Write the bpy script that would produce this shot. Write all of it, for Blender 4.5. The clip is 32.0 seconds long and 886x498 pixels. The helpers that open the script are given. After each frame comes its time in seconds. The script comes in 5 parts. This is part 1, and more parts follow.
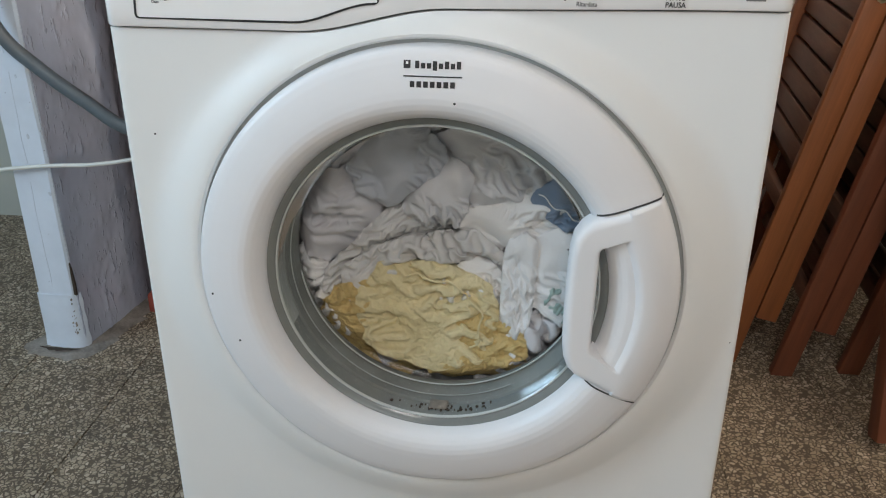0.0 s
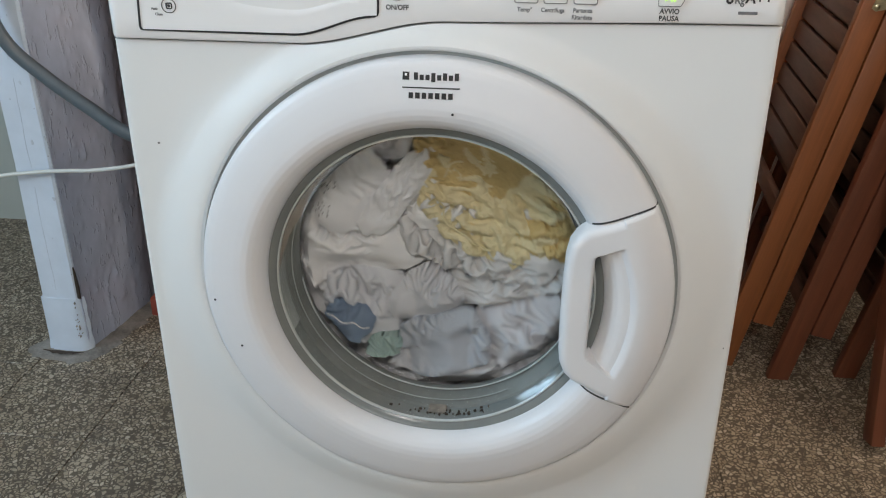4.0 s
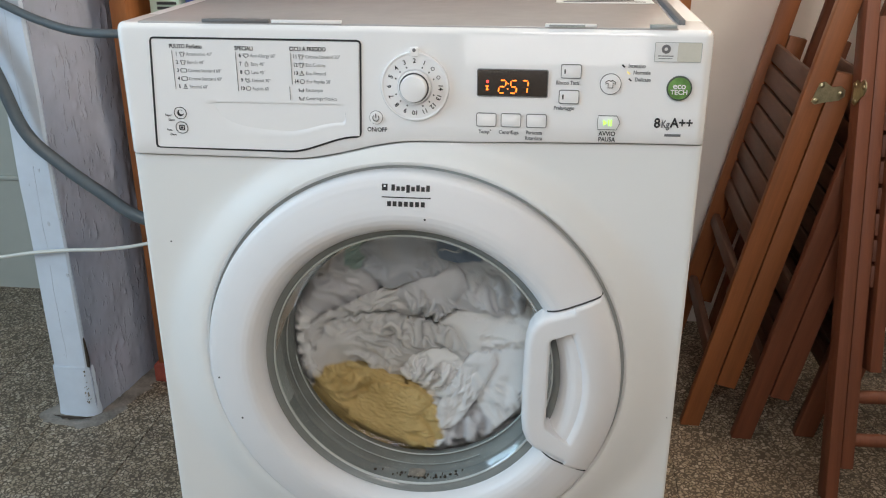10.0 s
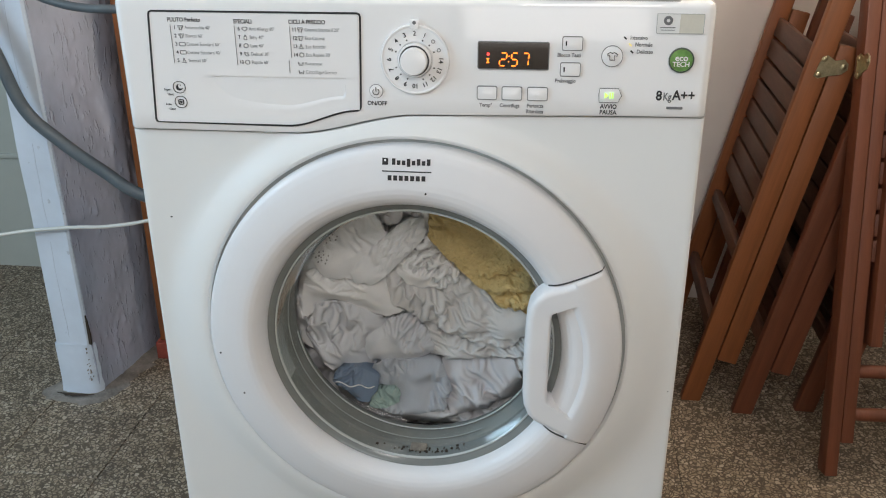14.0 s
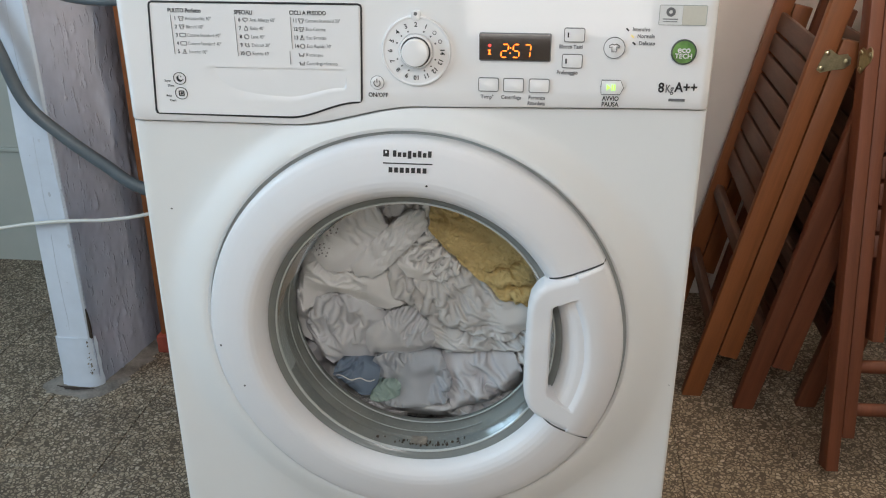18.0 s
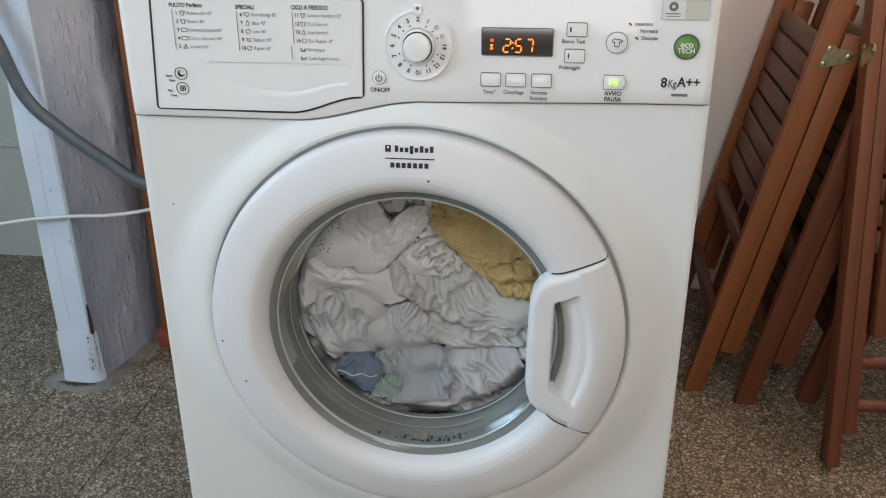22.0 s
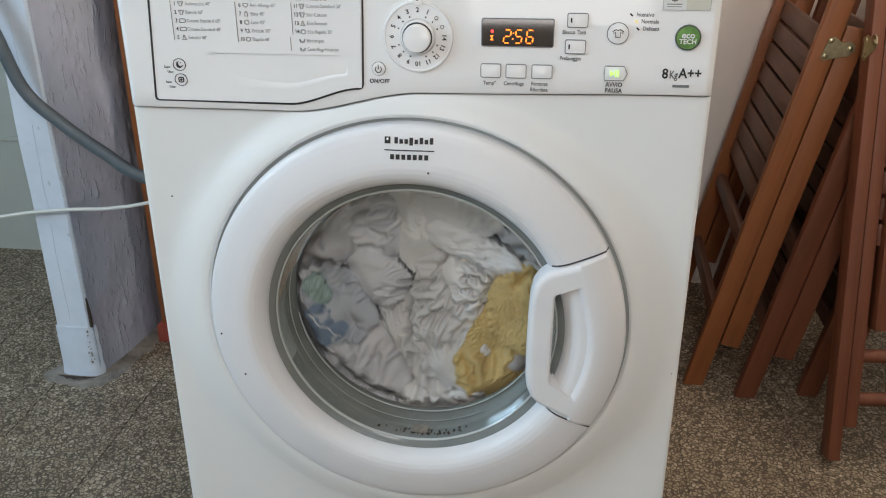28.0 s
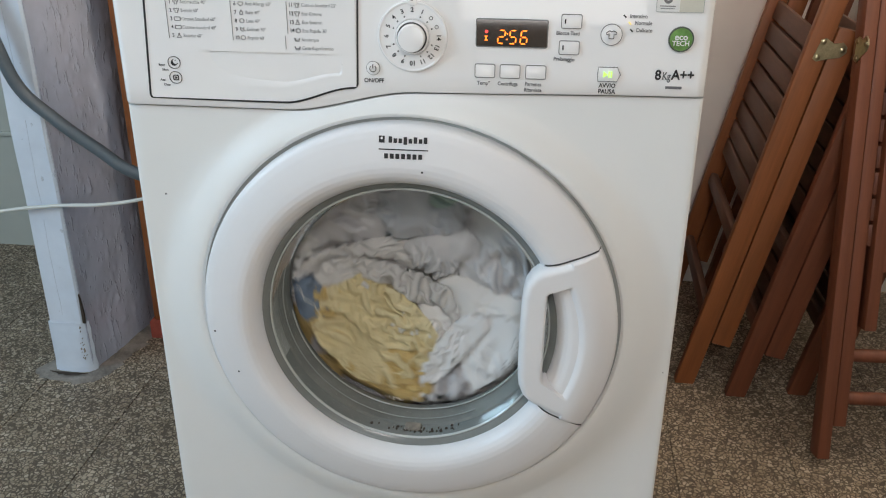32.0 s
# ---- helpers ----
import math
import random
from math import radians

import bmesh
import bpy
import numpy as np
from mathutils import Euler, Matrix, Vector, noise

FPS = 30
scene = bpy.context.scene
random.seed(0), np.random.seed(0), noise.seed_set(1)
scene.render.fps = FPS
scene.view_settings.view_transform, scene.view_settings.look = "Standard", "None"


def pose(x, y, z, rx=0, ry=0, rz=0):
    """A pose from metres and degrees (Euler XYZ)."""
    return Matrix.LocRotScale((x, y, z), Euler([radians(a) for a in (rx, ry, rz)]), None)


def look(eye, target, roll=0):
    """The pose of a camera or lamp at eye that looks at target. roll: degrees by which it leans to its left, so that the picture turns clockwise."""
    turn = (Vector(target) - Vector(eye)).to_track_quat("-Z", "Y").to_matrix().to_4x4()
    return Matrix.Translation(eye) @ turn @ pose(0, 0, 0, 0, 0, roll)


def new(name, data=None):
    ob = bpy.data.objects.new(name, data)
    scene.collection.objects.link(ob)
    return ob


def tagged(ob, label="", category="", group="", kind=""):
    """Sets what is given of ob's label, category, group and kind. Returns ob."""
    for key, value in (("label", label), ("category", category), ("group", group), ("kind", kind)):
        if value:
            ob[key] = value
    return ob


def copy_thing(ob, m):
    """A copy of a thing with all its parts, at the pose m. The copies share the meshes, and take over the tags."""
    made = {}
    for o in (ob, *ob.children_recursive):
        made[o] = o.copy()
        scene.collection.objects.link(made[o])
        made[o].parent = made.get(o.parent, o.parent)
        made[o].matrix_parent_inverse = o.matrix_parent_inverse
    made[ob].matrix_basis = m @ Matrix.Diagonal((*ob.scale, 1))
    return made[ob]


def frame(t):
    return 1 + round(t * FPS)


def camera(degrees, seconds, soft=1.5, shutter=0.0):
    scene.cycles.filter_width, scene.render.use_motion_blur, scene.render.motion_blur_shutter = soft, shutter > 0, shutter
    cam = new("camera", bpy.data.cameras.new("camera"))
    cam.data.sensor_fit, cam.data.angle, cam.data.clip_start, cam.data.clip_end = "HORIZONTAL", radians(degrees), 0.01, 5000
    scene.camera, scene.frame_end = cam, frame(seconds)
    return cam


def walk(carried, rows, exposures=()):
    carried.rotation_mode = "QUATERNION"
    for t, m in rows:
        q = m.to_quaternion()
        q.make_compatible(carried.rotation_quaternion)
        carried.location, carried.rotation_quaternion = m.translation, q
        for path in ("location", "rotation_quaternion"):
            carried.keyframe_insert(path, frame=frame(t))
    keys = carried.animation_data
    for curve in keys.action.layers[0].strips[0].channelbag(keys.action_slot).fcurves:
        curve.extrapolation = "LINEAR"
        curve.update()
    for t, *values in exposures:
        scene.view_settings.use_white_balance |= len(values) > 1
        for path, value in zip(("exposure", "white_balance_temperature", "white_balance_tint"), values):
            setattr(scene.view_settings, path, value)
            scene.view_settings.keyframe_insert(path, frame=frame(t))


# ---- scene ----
cam = camera(53.12, 32.0, soft=1.1, shutter=0.4)
PATH = [
    (0, (0.11, -0.769, 0.873), (-0.124, 1.024, 0.018), 0.1),
    (0.5, (0.111, -0.77, 0.877), (-0.125, 1.022, 0.021), 0.1),
    (1, (0.111, -0.773, 0.88), (-0.125, 1.02, 0.024), 0.1),
    (1.5, (0.111, -0.773, 0.88), (-0.125, 1.019, 0.025), 0.1),
    (2, (0.112, -0.774, 0.881), (-0.125, 1.019, 0.027), 0.1),
    (2.5, (0.112, -0.774, 0.882), (-0.125, 1.019, 0.028), 0.1),
    (3, (0.111, -0.774, 0.881), (-0.125, 1.019, 0.027), 0.1),
    (3.5, (0.112, -0.775, 0.879), (-0.126, 1.019, 0.026), 0.1),
    (5.5, (0.125, -0.825, 0.952), (-0.105, 0.97, 0.101), 0.1),
    (6, (0.13, -0.847, 0.973), (-0.101, 0.962, 0.152), 0.2),
    (6.5, (0.137, -0.864, 0.973), (-0.098, 0.959, 0.184), 0.1),
    (7, (0.144, -0.879, 0.979), (-0.091, 0.957, 0.222), 0.2),
    (7.5, (0.15, -0.878, 0.977), (-0.085, 0.961, 0.229), -0.1),
    (8, (0.151, -0.875, 0.97), (-0.085, 0.966, 0.224), -0.0),
    (8.5, (0.15, -0.876, 0.97), (-0.086, 0.964, 0.223), -0.1),
    (9, (0.15, -0.876, 0.969), (-0.085, 0.964, 0.223), -0.1),
    (9.5, (0.15, -0.877, 0.969), (-0.085, 0.964, 0.224), -0.1),
    (10, (0.15, -0.876, 0.971), (-0.085, 0.965, 0.224), -0.2),
    (10.5, (0.15, -0.876, 0.972), (-0.085, 0.965, 0.227), -0.4),
    (11, (0.151, -0.875, 0.971), (-0.086, 0.966, 0.228), -0.4),
    (11.5, (0.15, -0.876, 0.97), (-0.087, 0.965, 0.225), -0.4),
    (12, (0.15, -0.875, 0.963), (-0.087, 0.957, 0.198), -0.4),
    (12.5, (0.15, -0.875, 0.961), (-0.087, 0.948, 0.176), -0.4),
    (13, (0.15, -0.877, 0.962), (-0.086, 0.945, 0.172), -0.4),
    (13.5, (0.151, -0.875, 0.965), (-0.085, 0.947, 0.174), -0.4),
    (14, (0.15, -0.876, 0.966), (-0.085, 0.946, 0.175), -0.4),
    (14.5, (0.15, -0.876, 0.963), (-0.086, 0.946, 0.173), -0.4),
    (16.5, (0.15, -0.876, 0.964), (-0.087, 0.946, 0.175), -0.3),
    (17, (0.149, -0.876, 0.962), (-0.088, 0.946, 0.172), -0.3),
    (17.5, (0.15, -0.876, 0.96), (-0.087, 0.944, 0.167), -0.3),
    (18, (0.15, -0.875, 0.961), (-0.087, 0.943, 0.163), -0.3),
    (18.5, (0.15, -0.874, 0.962), (-0.087, 0.944, 0.163), -0.4),
    (19, (0.149, -0.875, 0.961), (-0.088, 0.944, 0.163), -0.3),
    (19.5, (0.15, -0.876, 0.96), (-0.087, 0.941, 0.158), -0.3),
    (20, (0.15, -0.875, 0.959), (-0.087, 0.941, 0.155), -0.3),
    (20.5, (0.149, -0.876, 0.959), (-0.087, 0.939, 0.155), -0.3),
    (21, (0.149, -0.876, 0.961), (-0.088, 0.94, 0.156), -0.3),
    (21.5, (0.149, -0.876, 0.962), (-0.087, 0.94, 0.156), -0.3),
    (22, (0.148, -0.874, 0.96), (-0.089, 0.941, 0.153), -0.3),
    (22.5, (0.149, -0.874, 0.959), (-0.087, 0.941, 0.154), -0.3),
    (23, (0.148, -0.875, 0.958), (-0.088, 0.941, 0.154), -0.3),
    (23.5, (0.148, -0.874, 0.96), (-0.088, 0.942, 0.155), -0.3),
    (24, (0.149, -0.872, 0.96), (-0.089, 0.944, 0.155), -0.3),
    (24.5, (0.148, -0.872, 0.958), (-0.089, 0.944, 0.154), -0.3),
    (25, (0.148, -0.871, 0.957), (-0.088, 0.944, 0.152), -0.3),
    (25.5, (0.147, -0.869, 0.955), (-0.09, 0.944, 0.144), -0.3),
    (27.5, (0.148, -0.871, 0.959), (-0.088, 0.938, 0.139), -0.3),
    (28, (0.148, -0.871, 0.956), (-0.089, 0.939, 0.138), -0.3),
    (28.5, (0.146, -0.871, 0.956), (-0.09, 0.938, 0.137), -0.3),
    (29, (0.147, -0.871, 0.956), (-0.091, 0.937, 0.133), -0.1),
    (29.5, (0.148, -0.871, 0.957), (-0.085, 0.935, 0.13), -0.0),
    (30, (0.148, -0.873, 0.958), (-0.085, 0.933, 0.131), -0.1),
    (30.5, (0.149, -0.873, 0.958), (-0.085, 0.933, 0.131), -0.1),
    (31, (0.148, -0.873, 0.959), (-0.085, 0.933, 0.131), -0.0),
    (31.5, (0.148, -0.874, 0.959), (-0.079, 0.933, 0.132), 0.0),
    (32, (0.148, -0.874, 0.96), (-0.073, 0.935, 0.135), 0.2),
]
walk(cam, [(t, look(eye, target, roll)) for t, eye, target, roll in PATH])

# ---- world and light ----
world = bpy.data.worlds.new("sky")
scene.world = world
world.use_nodes = True
_wn = world.node_tree
_sky = _wn.nodes.new("ShaderNodeTexSky")
_sky.sky_type = "NISHITA"
_sky.sun_disc = False
_sky.sun_elevation, _sky.sun_rotation = radians(48), radians(150)
_wn.links.new(_sky.outputs[0], _wn.nodes["Background"].inputs[0])
_wn.nodes["Background"].inputs[1].default_value = 0.12

SUN = bpy.data.lights.new("sun", "SUN")
SUN.energy, SUN.angle, SUN.color = 2.5, radians(0.5), (1.0, 0.95, 0.87)
sun = new("sun", SUN)
sun.matrix_world = pose(0, 0, 4, 42, 0, 150)

# daylight: each opening is its middle along the wall, its height, width, height, power; the walls run from their left end, seen from inside
SOUTH_OPENINGS = ((0.145, 0.68, 0.53, 0.36, 2.2), (0.26, 2.05, 0.45, 0.6, 16.5), (0.90, 1.3, 0.3, 1.0, 0.3))
WEST_OPENINGS = ((-0.95, 1.60, 0.9, 1.0, 42.0),)
# the east one is an added warm fill for the rear wall and chairs
EAST_FILLS = ((0.40, 1.95, 0.6, 0.9, 19.0),)
for _rows, _side in ((SOUTH_OPENINGS, 0), (WEST_OPENINGS, 1), (EAST_FILLS, 2)):
    for _u, _z, _w, _h, _power in _rows:
        _l = bpy.data.lights.new("daylight", "AREA")
        _l.shape, _l.size, _l.size_y, _l.energy, _l.color = "RECTANGLE", _w, _h, _power, ((1.0, 0.945, 0.92), (0.55, 0.79, 1.0), (1.0, 0.87, 0.71))[_side]
        _eye = ((_u, -1.76, _z), (-2.26, _u, _z), (1.14, _u, _z))[_side]
        _to = ((_u, 0, _z - 0.05), (0, _u + 0.25, _z - 0.2), (0.0, _u + 0.40, _z - 0.35))[_side]
        new("daylight", _l).matrix_world = look(_eye, _to)

# ---- materials ----


def material(name, color, rough=0.5, metal=0.0, vary=0.0, scale=20.0, bump=0.0, bump_scale=80.0, coat=0.0, stretch=(1, 1, 1),
             second=None, emit=0.0, shift=False, spec=0.5):
    m = bpy.data.materials.new(name)
    m.use_nodes = True
    nt = m.node_tree
    b = nt.nodes["Principled BSDF"]
    b.inputs["Base Color"].default_value = (*color, 1)
    b.inputs["Roughness"].default_value = rough
    b.inputs["Metallic"].default_value = metal
    b.inputs["Coat Weight"].default_value = coat
    b.inputs["Coat Roughness"].default_value = 0.04
    b.inputs["Specular IOR Level"].default_value = spec
    if emit:
        b.inputs["Emission Color"].default_value = (*color, 1)
        b.inputs["Emission Strength"].default_value = emit
    if not (vary or bump):
        return m
    co = nt.nodes.new("ShaderNodeTexCoord")
    mp = nt.nodes.new("ShaderNodeMapping")
    mp.inputs["Scale"].default_value = stretch
    nt.links.new(co.outputs["Object"], mp.inputs[0])
    if shift:
        info = nt.nodes.new("ShaderNodeObjectInfo")
        mul = nt.nodes.new("ShaderNodeMath")
        mul.operation, mul.inputs[1].default_value = "MULTIPLY", 37.0
        nt.links.new(info.outputs["Random"], mul.inputs[0])
        nt.links.new(mul.outputs[0], mp.inputs["Location"])
    if vary:
        n1 = nt.nodes.new("ShaderNodeTexNoise")
        n1.inputs["Scale"].default_value, n1.inputs["Detail"].default_value = scale, 6
        n2 = nt.nodes.new("ShaderNodeTexNoise")
        n2.inputs["Scale"].default_value, n2.inputs["Detail"].default_value = scale * 7, 4
        add = nt.nodes.new("ShaderNodeMath")
        add.operation = "MULTIPLY_ADD"
        add.inputs[1].default_value = 0.4
        nt.links.new(mp.outputs[0], n1.inputs["Vector"])
        nt.links.new(mp.outputs[0], n2.inputs["Vector"])
        nt.links.new(n2.outputs["Fac"], add.inputs[0])
        nt.links.new(n1.outputs["Fac"], add.inputs[2])
        ramp = nt.nodes.new("ShaderNodeValToRGB")
        lo = second or tuple(c * (1 - vary) for c in color)
        hi = tuple(min(1, c * (1 + vary)) for c in color)
        ramp.color_ramp.elements[0].position, ramp.color_ramp.elements[0].color = 0.45, (*lo, 1)
        ramp.color_ramp.elements[1].position, ramp.color_ramp.elements[1].color = 0.95, (*hi, 1)
        nt.links.new(add.outputs[0], ramp.inputs[0])
        nt.links.new(ramp.outputs[0], b.inputs["Base Color"])
    if bump:
        n3 = nt.nodes.new("ShaderNodeTexNoise")
        n3.inputs["Scale"].default_value, n3.inputs["Detail"].default_value = bump_scale, 5
        nt.links.new(mp.outputs[0], n3.inputs["Vector"])
        bp = nt.nodes.new("ShaderNodeBump")
        bp.inputs["Strength"].default_value, bp.inputs["Distance"].default_value = min(1, bump), 0.002
        nt.links.new(n3.outputs["Fac"], bp.inputs["Height"])
        nt.links.new(bp.outputs[0], b.inputs["Normal"])
    return m


def terrazzo():
    m = bpy.data.materials.new("terrazzo")
    m.use_nodes = True
    nt = m.node_tree
    b = nt.nodes["Principled BSDF"]
    N, L = nt.nodes.new, nt.links.new
    co, info = N("ShaderNodeTexCoord"), N("ShaderNodeObjectInfo")
    mul = N("ShaderNodeMath")
    mul.operation, mul.inputs[1].default_value = "MULTIPLY", 53.0
    L(info.outputs["Random"], mul.inputs[0])
    mp = N("ShaderNodeMapping")
    L(co.outputs["Object"], mp.inputs[0])
    L(mul.outputs[0], mp.inputs["Location"])
    wob = N("ShaderNodeTexNoise")
    wob.inputs["Scale"].default_value, wob.inputs["Detail"].default_value = 90, 2
    L(mp.outputs[0], wob.inputs["Vector"])
    mix = N("ShaderNodeVectorMath")
    mix.operation = "MULTIPLY_ADD"
    mix.inputs[1].default_value = (0.012, 0.012, 0.0)
    L(wob.outputs["Color"], mix.inputs[0])
    L(mp.outputs[0], mix.inputs[2])
    flat = N("ShaderNodeVectorMath")
    flat.operation = "MULTIPLY"
    flat.inputs[1].default_value = (1, 1, 0)
    L(mix.outputs[0], flat.inputs[0])
    edge, cell = N("ShaderNodeTexVoronoi"), N("ShaderNodeTexVoronoi")
    edge.feature = "DISTANCE_TO_EDGE"
    for v in (edge, cell):
        v.inputs["Scale"].default_value = 136
        L(flat.outputs[0], v.inputs["Vector"])
    sep = N("ShaderNodeSeparateColor")
    L(cell.outputs["Color"], sep.inputs[0])
    size = N("ShaderNodeMath")
    size.operation, size.inputs[1].default_value, size.inputs[2].default_value = "MULTIPLY_ADD", 0.11, 0.045
    L(sep.outputs[1], size.inputs[0])
    sub = N("ShaderNodeMath")
    sub.operation = "SUBTRACT"
    L(edge.outputs["Distance"], sub.inputs[0])
    L(size.outputs[0], sub.inputs[1])
    mask = N("ShaderNodeMapRange")
    mask.inputs["From Min"].default_value, mask.inputs["From Max"].default_value = 0.0, 0.06
    L(sub.outputs[0], mask.inputs["Value"])
    tint = N("ShaderNodeValToRGB")
    for n, (p, c) in enumerate(((0.0, (0.27, 0.210, 0.142)), (0.35, (0.36, 0.290, 0.205)), (0.7, (0.44, 0.36, 0.262)), (1.0, (0.55, 0.47, 0.365)))):
        e = tint.color_ramp.elements[n] if n < 2 else tint.color_ramp.elements.new(p)
        e.position, e.color = p, (*c, 1)
    L(sep.outputs[0], tint.inputs[0])
    fine = N("ShaderNodeTexNoise")
    fine.inputs["Scale"].default_value, fine.inputs["Detail"].default_value = 400, 3
    L(mp.outputs[0], fine.inputs["Vector"])
    matrix = N("ShaderNodeValToRGB")
    matrix.color_ramp.elements[0].color, matrix.color_ramp.elements[1].color = (0.072, 0.054, 0.037, 1), (0.17, 0.130, 0.092, 1)
    L(fine.outputs["Fac"], matrix.inputs[0])
    both = N("ShaderNodeMix")
    both.data_type = "RGBA"
    L(mask.outputs[0], both.inputs[0])
    L(matrix.outputs[0], both.inputs[6])
    L(tint.outputs[0], both.inputs[7])
    dirt = N("ShaderNodeTexNoise")
    dirt.inputs["Scale"].default_value, dirt.inputs["Detail"].default_value = 9, 4
    L(mp.outputs[0], dirt.inputs["Vector"])
    dr = N("ShaderNodeMapRange")
    dr.inputs["From Min"].default_value, dr.inputs["From Max"].default_value = 0.3, 0.7
    dr.inputs["To Min"].default_value, dr.inputs["To Max"].default_value = 0.8, 1.12
    L(dirt.outputs["Fac"], dr.inputs["Value"])
    fin = N("ShaderNodeMix")
    fin.data_type, fin.blend_type, fin.inputs[0].default_value = "RGBA", "MULTIPLY", 1.0
    L(both.outputs[2], fin.inputs[6])
    L(dr.outputs[0], fin.inputs[7])
    L(fin.outputs[2], b.inputs["Base Color"])
    rr = N("ShaderNodeMapRange")
    rr.inputs["To Min"].default_value, rr.inputs["To Max"].default_value = 0.62, 0.36
    L(mask.outputs[0], rr.inputs["Value"])
    L(rr.outputs[0], b.inputs["Roughness"])
    bp = N("ShaderNodeBump")
    bp.inputs["Strength"].default_value, bp.inputs["Distance"].default_value = 0.6, 0.0012
    L(mask.outputs[0], bp.inputs["Height"])
    L(bp.outputs[0], b.inputs["Normal"])
    return m


def clear_glass(name, tint, gloss_rough=0.015, ior=1.5):
    m = bpy.data.materials.new(name)
    m.use_nodes = True
    nt = m.node_tree
    nt.nodes.remove(nt.nodes["Principled BSDF"])
    tr, gl, fr, mx = (nt.nodes.new("ShaderNode" + k) for k in ("BsdfTransparent", "BsdfGlossy", "Fresnel", "MixShader"))
    tr.inputs[0].default_value = (*tint, 1)
    gl.inputs["Roughness"].default_value = gloss_rough
    fr.inputs[0].default_value = ior
    nt.links.new(fr.outputs[0], mx.inputs[0])
    nt.links.new(tr.outputs[0], mx.inputs[1])
    nt.links.new(gl.outputs[0], mx.inputs[2])
    nt.links.new(mx.outputs[0], nt.nodes["Material Output"].inputs[0])
    return m


def plaster_paint():
    m = material("grey_gloss_plaster", (0.48, 0.515, 0.62), 0.24, vary=0.12, scale=5, coat=0.6)
    nt = m.node_tree
    N, L = nt.nodes.new, nt.links.new
    co = N("ShaderNodeTexCoord")
    mp = N("ShaderNodeMapping")
    mp.inputs["Scale"].default_value = (1, 1, 0.38)
    L(co.outputs["Object"], mp.inputs[0])
    n1, n2 = N("ShaderNodeTexNoise"), N("ShaderNodeTexNoise")
    n1.inputs["Scale"].default_value, n1.inputs["Detail"].default_value = 95, 2
    n2.inputs["Scale"].default_value, n2.inputs["Detail"].default_value = 9, 3
    L(mp.outputs[0], n1.inputs["Vector"])
    L(co.outputs["Object"], n2.inputs["Vector"])
    drip = N("ShaderNodeMapRange")
    drip.inputs["From Min"].default_value, drip.inputs["From Max"].default_value = 0.60, 0.72
    L(n1.outputs["Fac"], drip.inputs["Value"])
    add = N("ShaderNodeMath")
    add.operation, add.inputs[1].default_value = "MULTIPLY_ADD", 0.28
    L(drip.outputs[0], add.inputs[0])
    L(n2.outputs["Fac"], add.inputs[2])
    bp = N("ShaderNodeBump")
    bp.inputs["Strength"].default_value, bp.inputs["Distance"].default_value = 0.7, 0.008
    L(add.outputs[0], bp.inputs["Height"])
    L(bp.outputs[0], nt.nodes["Principled BSDF"].inputs["Normal"])
    L(bp.outputs[0], nt.nodes["Principled BSDF"].inputs["Coat Normal"])
    return m


M_ENAMEL = material("white_enamel", (0.79, 0.795, 0.785), 0.46, vary=0.015, scale=3, coat=0.1, spec=0.15)
M_PLASTIC = material("white_plastic", (0.89, 0.885, 0.885), 0.45, vary=0.012, scale=6, coat=1.0)
M_DOOR = material("white_door_plastic", (0.77, 0.77, 0.785), 0.46, vary=0.012, scale=6, coat=0.12)
# white laminate; the grey stands for dark wood mirrored in it
M_LIDREFLECT = material("reflection_greyed_lid", (0.45, 0.435, 0.43), 0.18, vary=0.08, scale=8)
M_BLACK = material("black_print", (0.02, 0.02, 0.022), 0.5)
M_GREYPRINT = material("grey_print", (0.16, 0.16, 0.165), 0.5)
# grey for the shade in the door joint; also lid slots and sticker edge
M_SHADETRIM = material("gap_shade_and_trim_grey", (0.34, 0.36, 0.35), 0.5)
M_GAP = material("dark_gap", (0.05, 0.05, 0.052), 0.7)
M_RUBBER = material("grey_rubber", (0.19, 0.197, 0.186), 0.60, vary=0.16, scale=25, bump=0.1, bump_scale=150)
M_RIM = material("grey_rim_plastic", (0.20, 0.212, 0.204), 0.22, vary=0.08, scale=30)
M_STEEL = material("drum_steel", (0.55, 0.55, 0.56), 0.25, metal=1.0)
M_BRASS = material("aged_brass", (0.50, 0.45, 0.30), 0.32, metal=1.0, vary=0.35, scale=60)
M_GLASS = clear_glass("door_glass", (0.93, 0.94, 0.935), 0.015, 1.42)
M_HAZE = clear_glass("hazy_glass", (0.92, 0.935, 0.93), 0.22, 1.06)
M_LIP = material("glass_edge", (0.50, 0.53, 0.52), 0.18)
M_COLLAR = material("pale_glass_collar", (0.36, 0.38, 0.37), 0.2, vary=0.1, scale=20)
M_PANE = clear_glass("window_pane", (0.98, 0.98, 0.98))
M_SCREEN = material("display_black", (0.03, 0.022, 0.02), 0.06, spec=1.0, coat=1.0)
M_ORANGE = material("orange_digits", (1.0, 0.22, 0.02), 0.5, emit=2.0)
M_REDLED = material("red_led", (1.0, 0.06, 0.05), 0.5, emit=1.6)
M_GREENLED = material("green_led", (0.45, 0.95, 0.12), 0.5, emit=1.0)
M_YELLOWLED = material("yellow_led", (0.9, 0.66, 0.25), 0.5, emit=0.45)
M_ECO = material("green_badge", (0.15, 0.31, 0.085), 0.15, vary=0.45, scale=45, coat=1.0)
M_BADGERIM = material("dark_badge_rim", (0.06, 0.08, 0.06), 0.3)
M_BEIGE = material("beige_sticker", (0.62, 0.60, 0.52), 0.45, vary=0.05, scale=60)
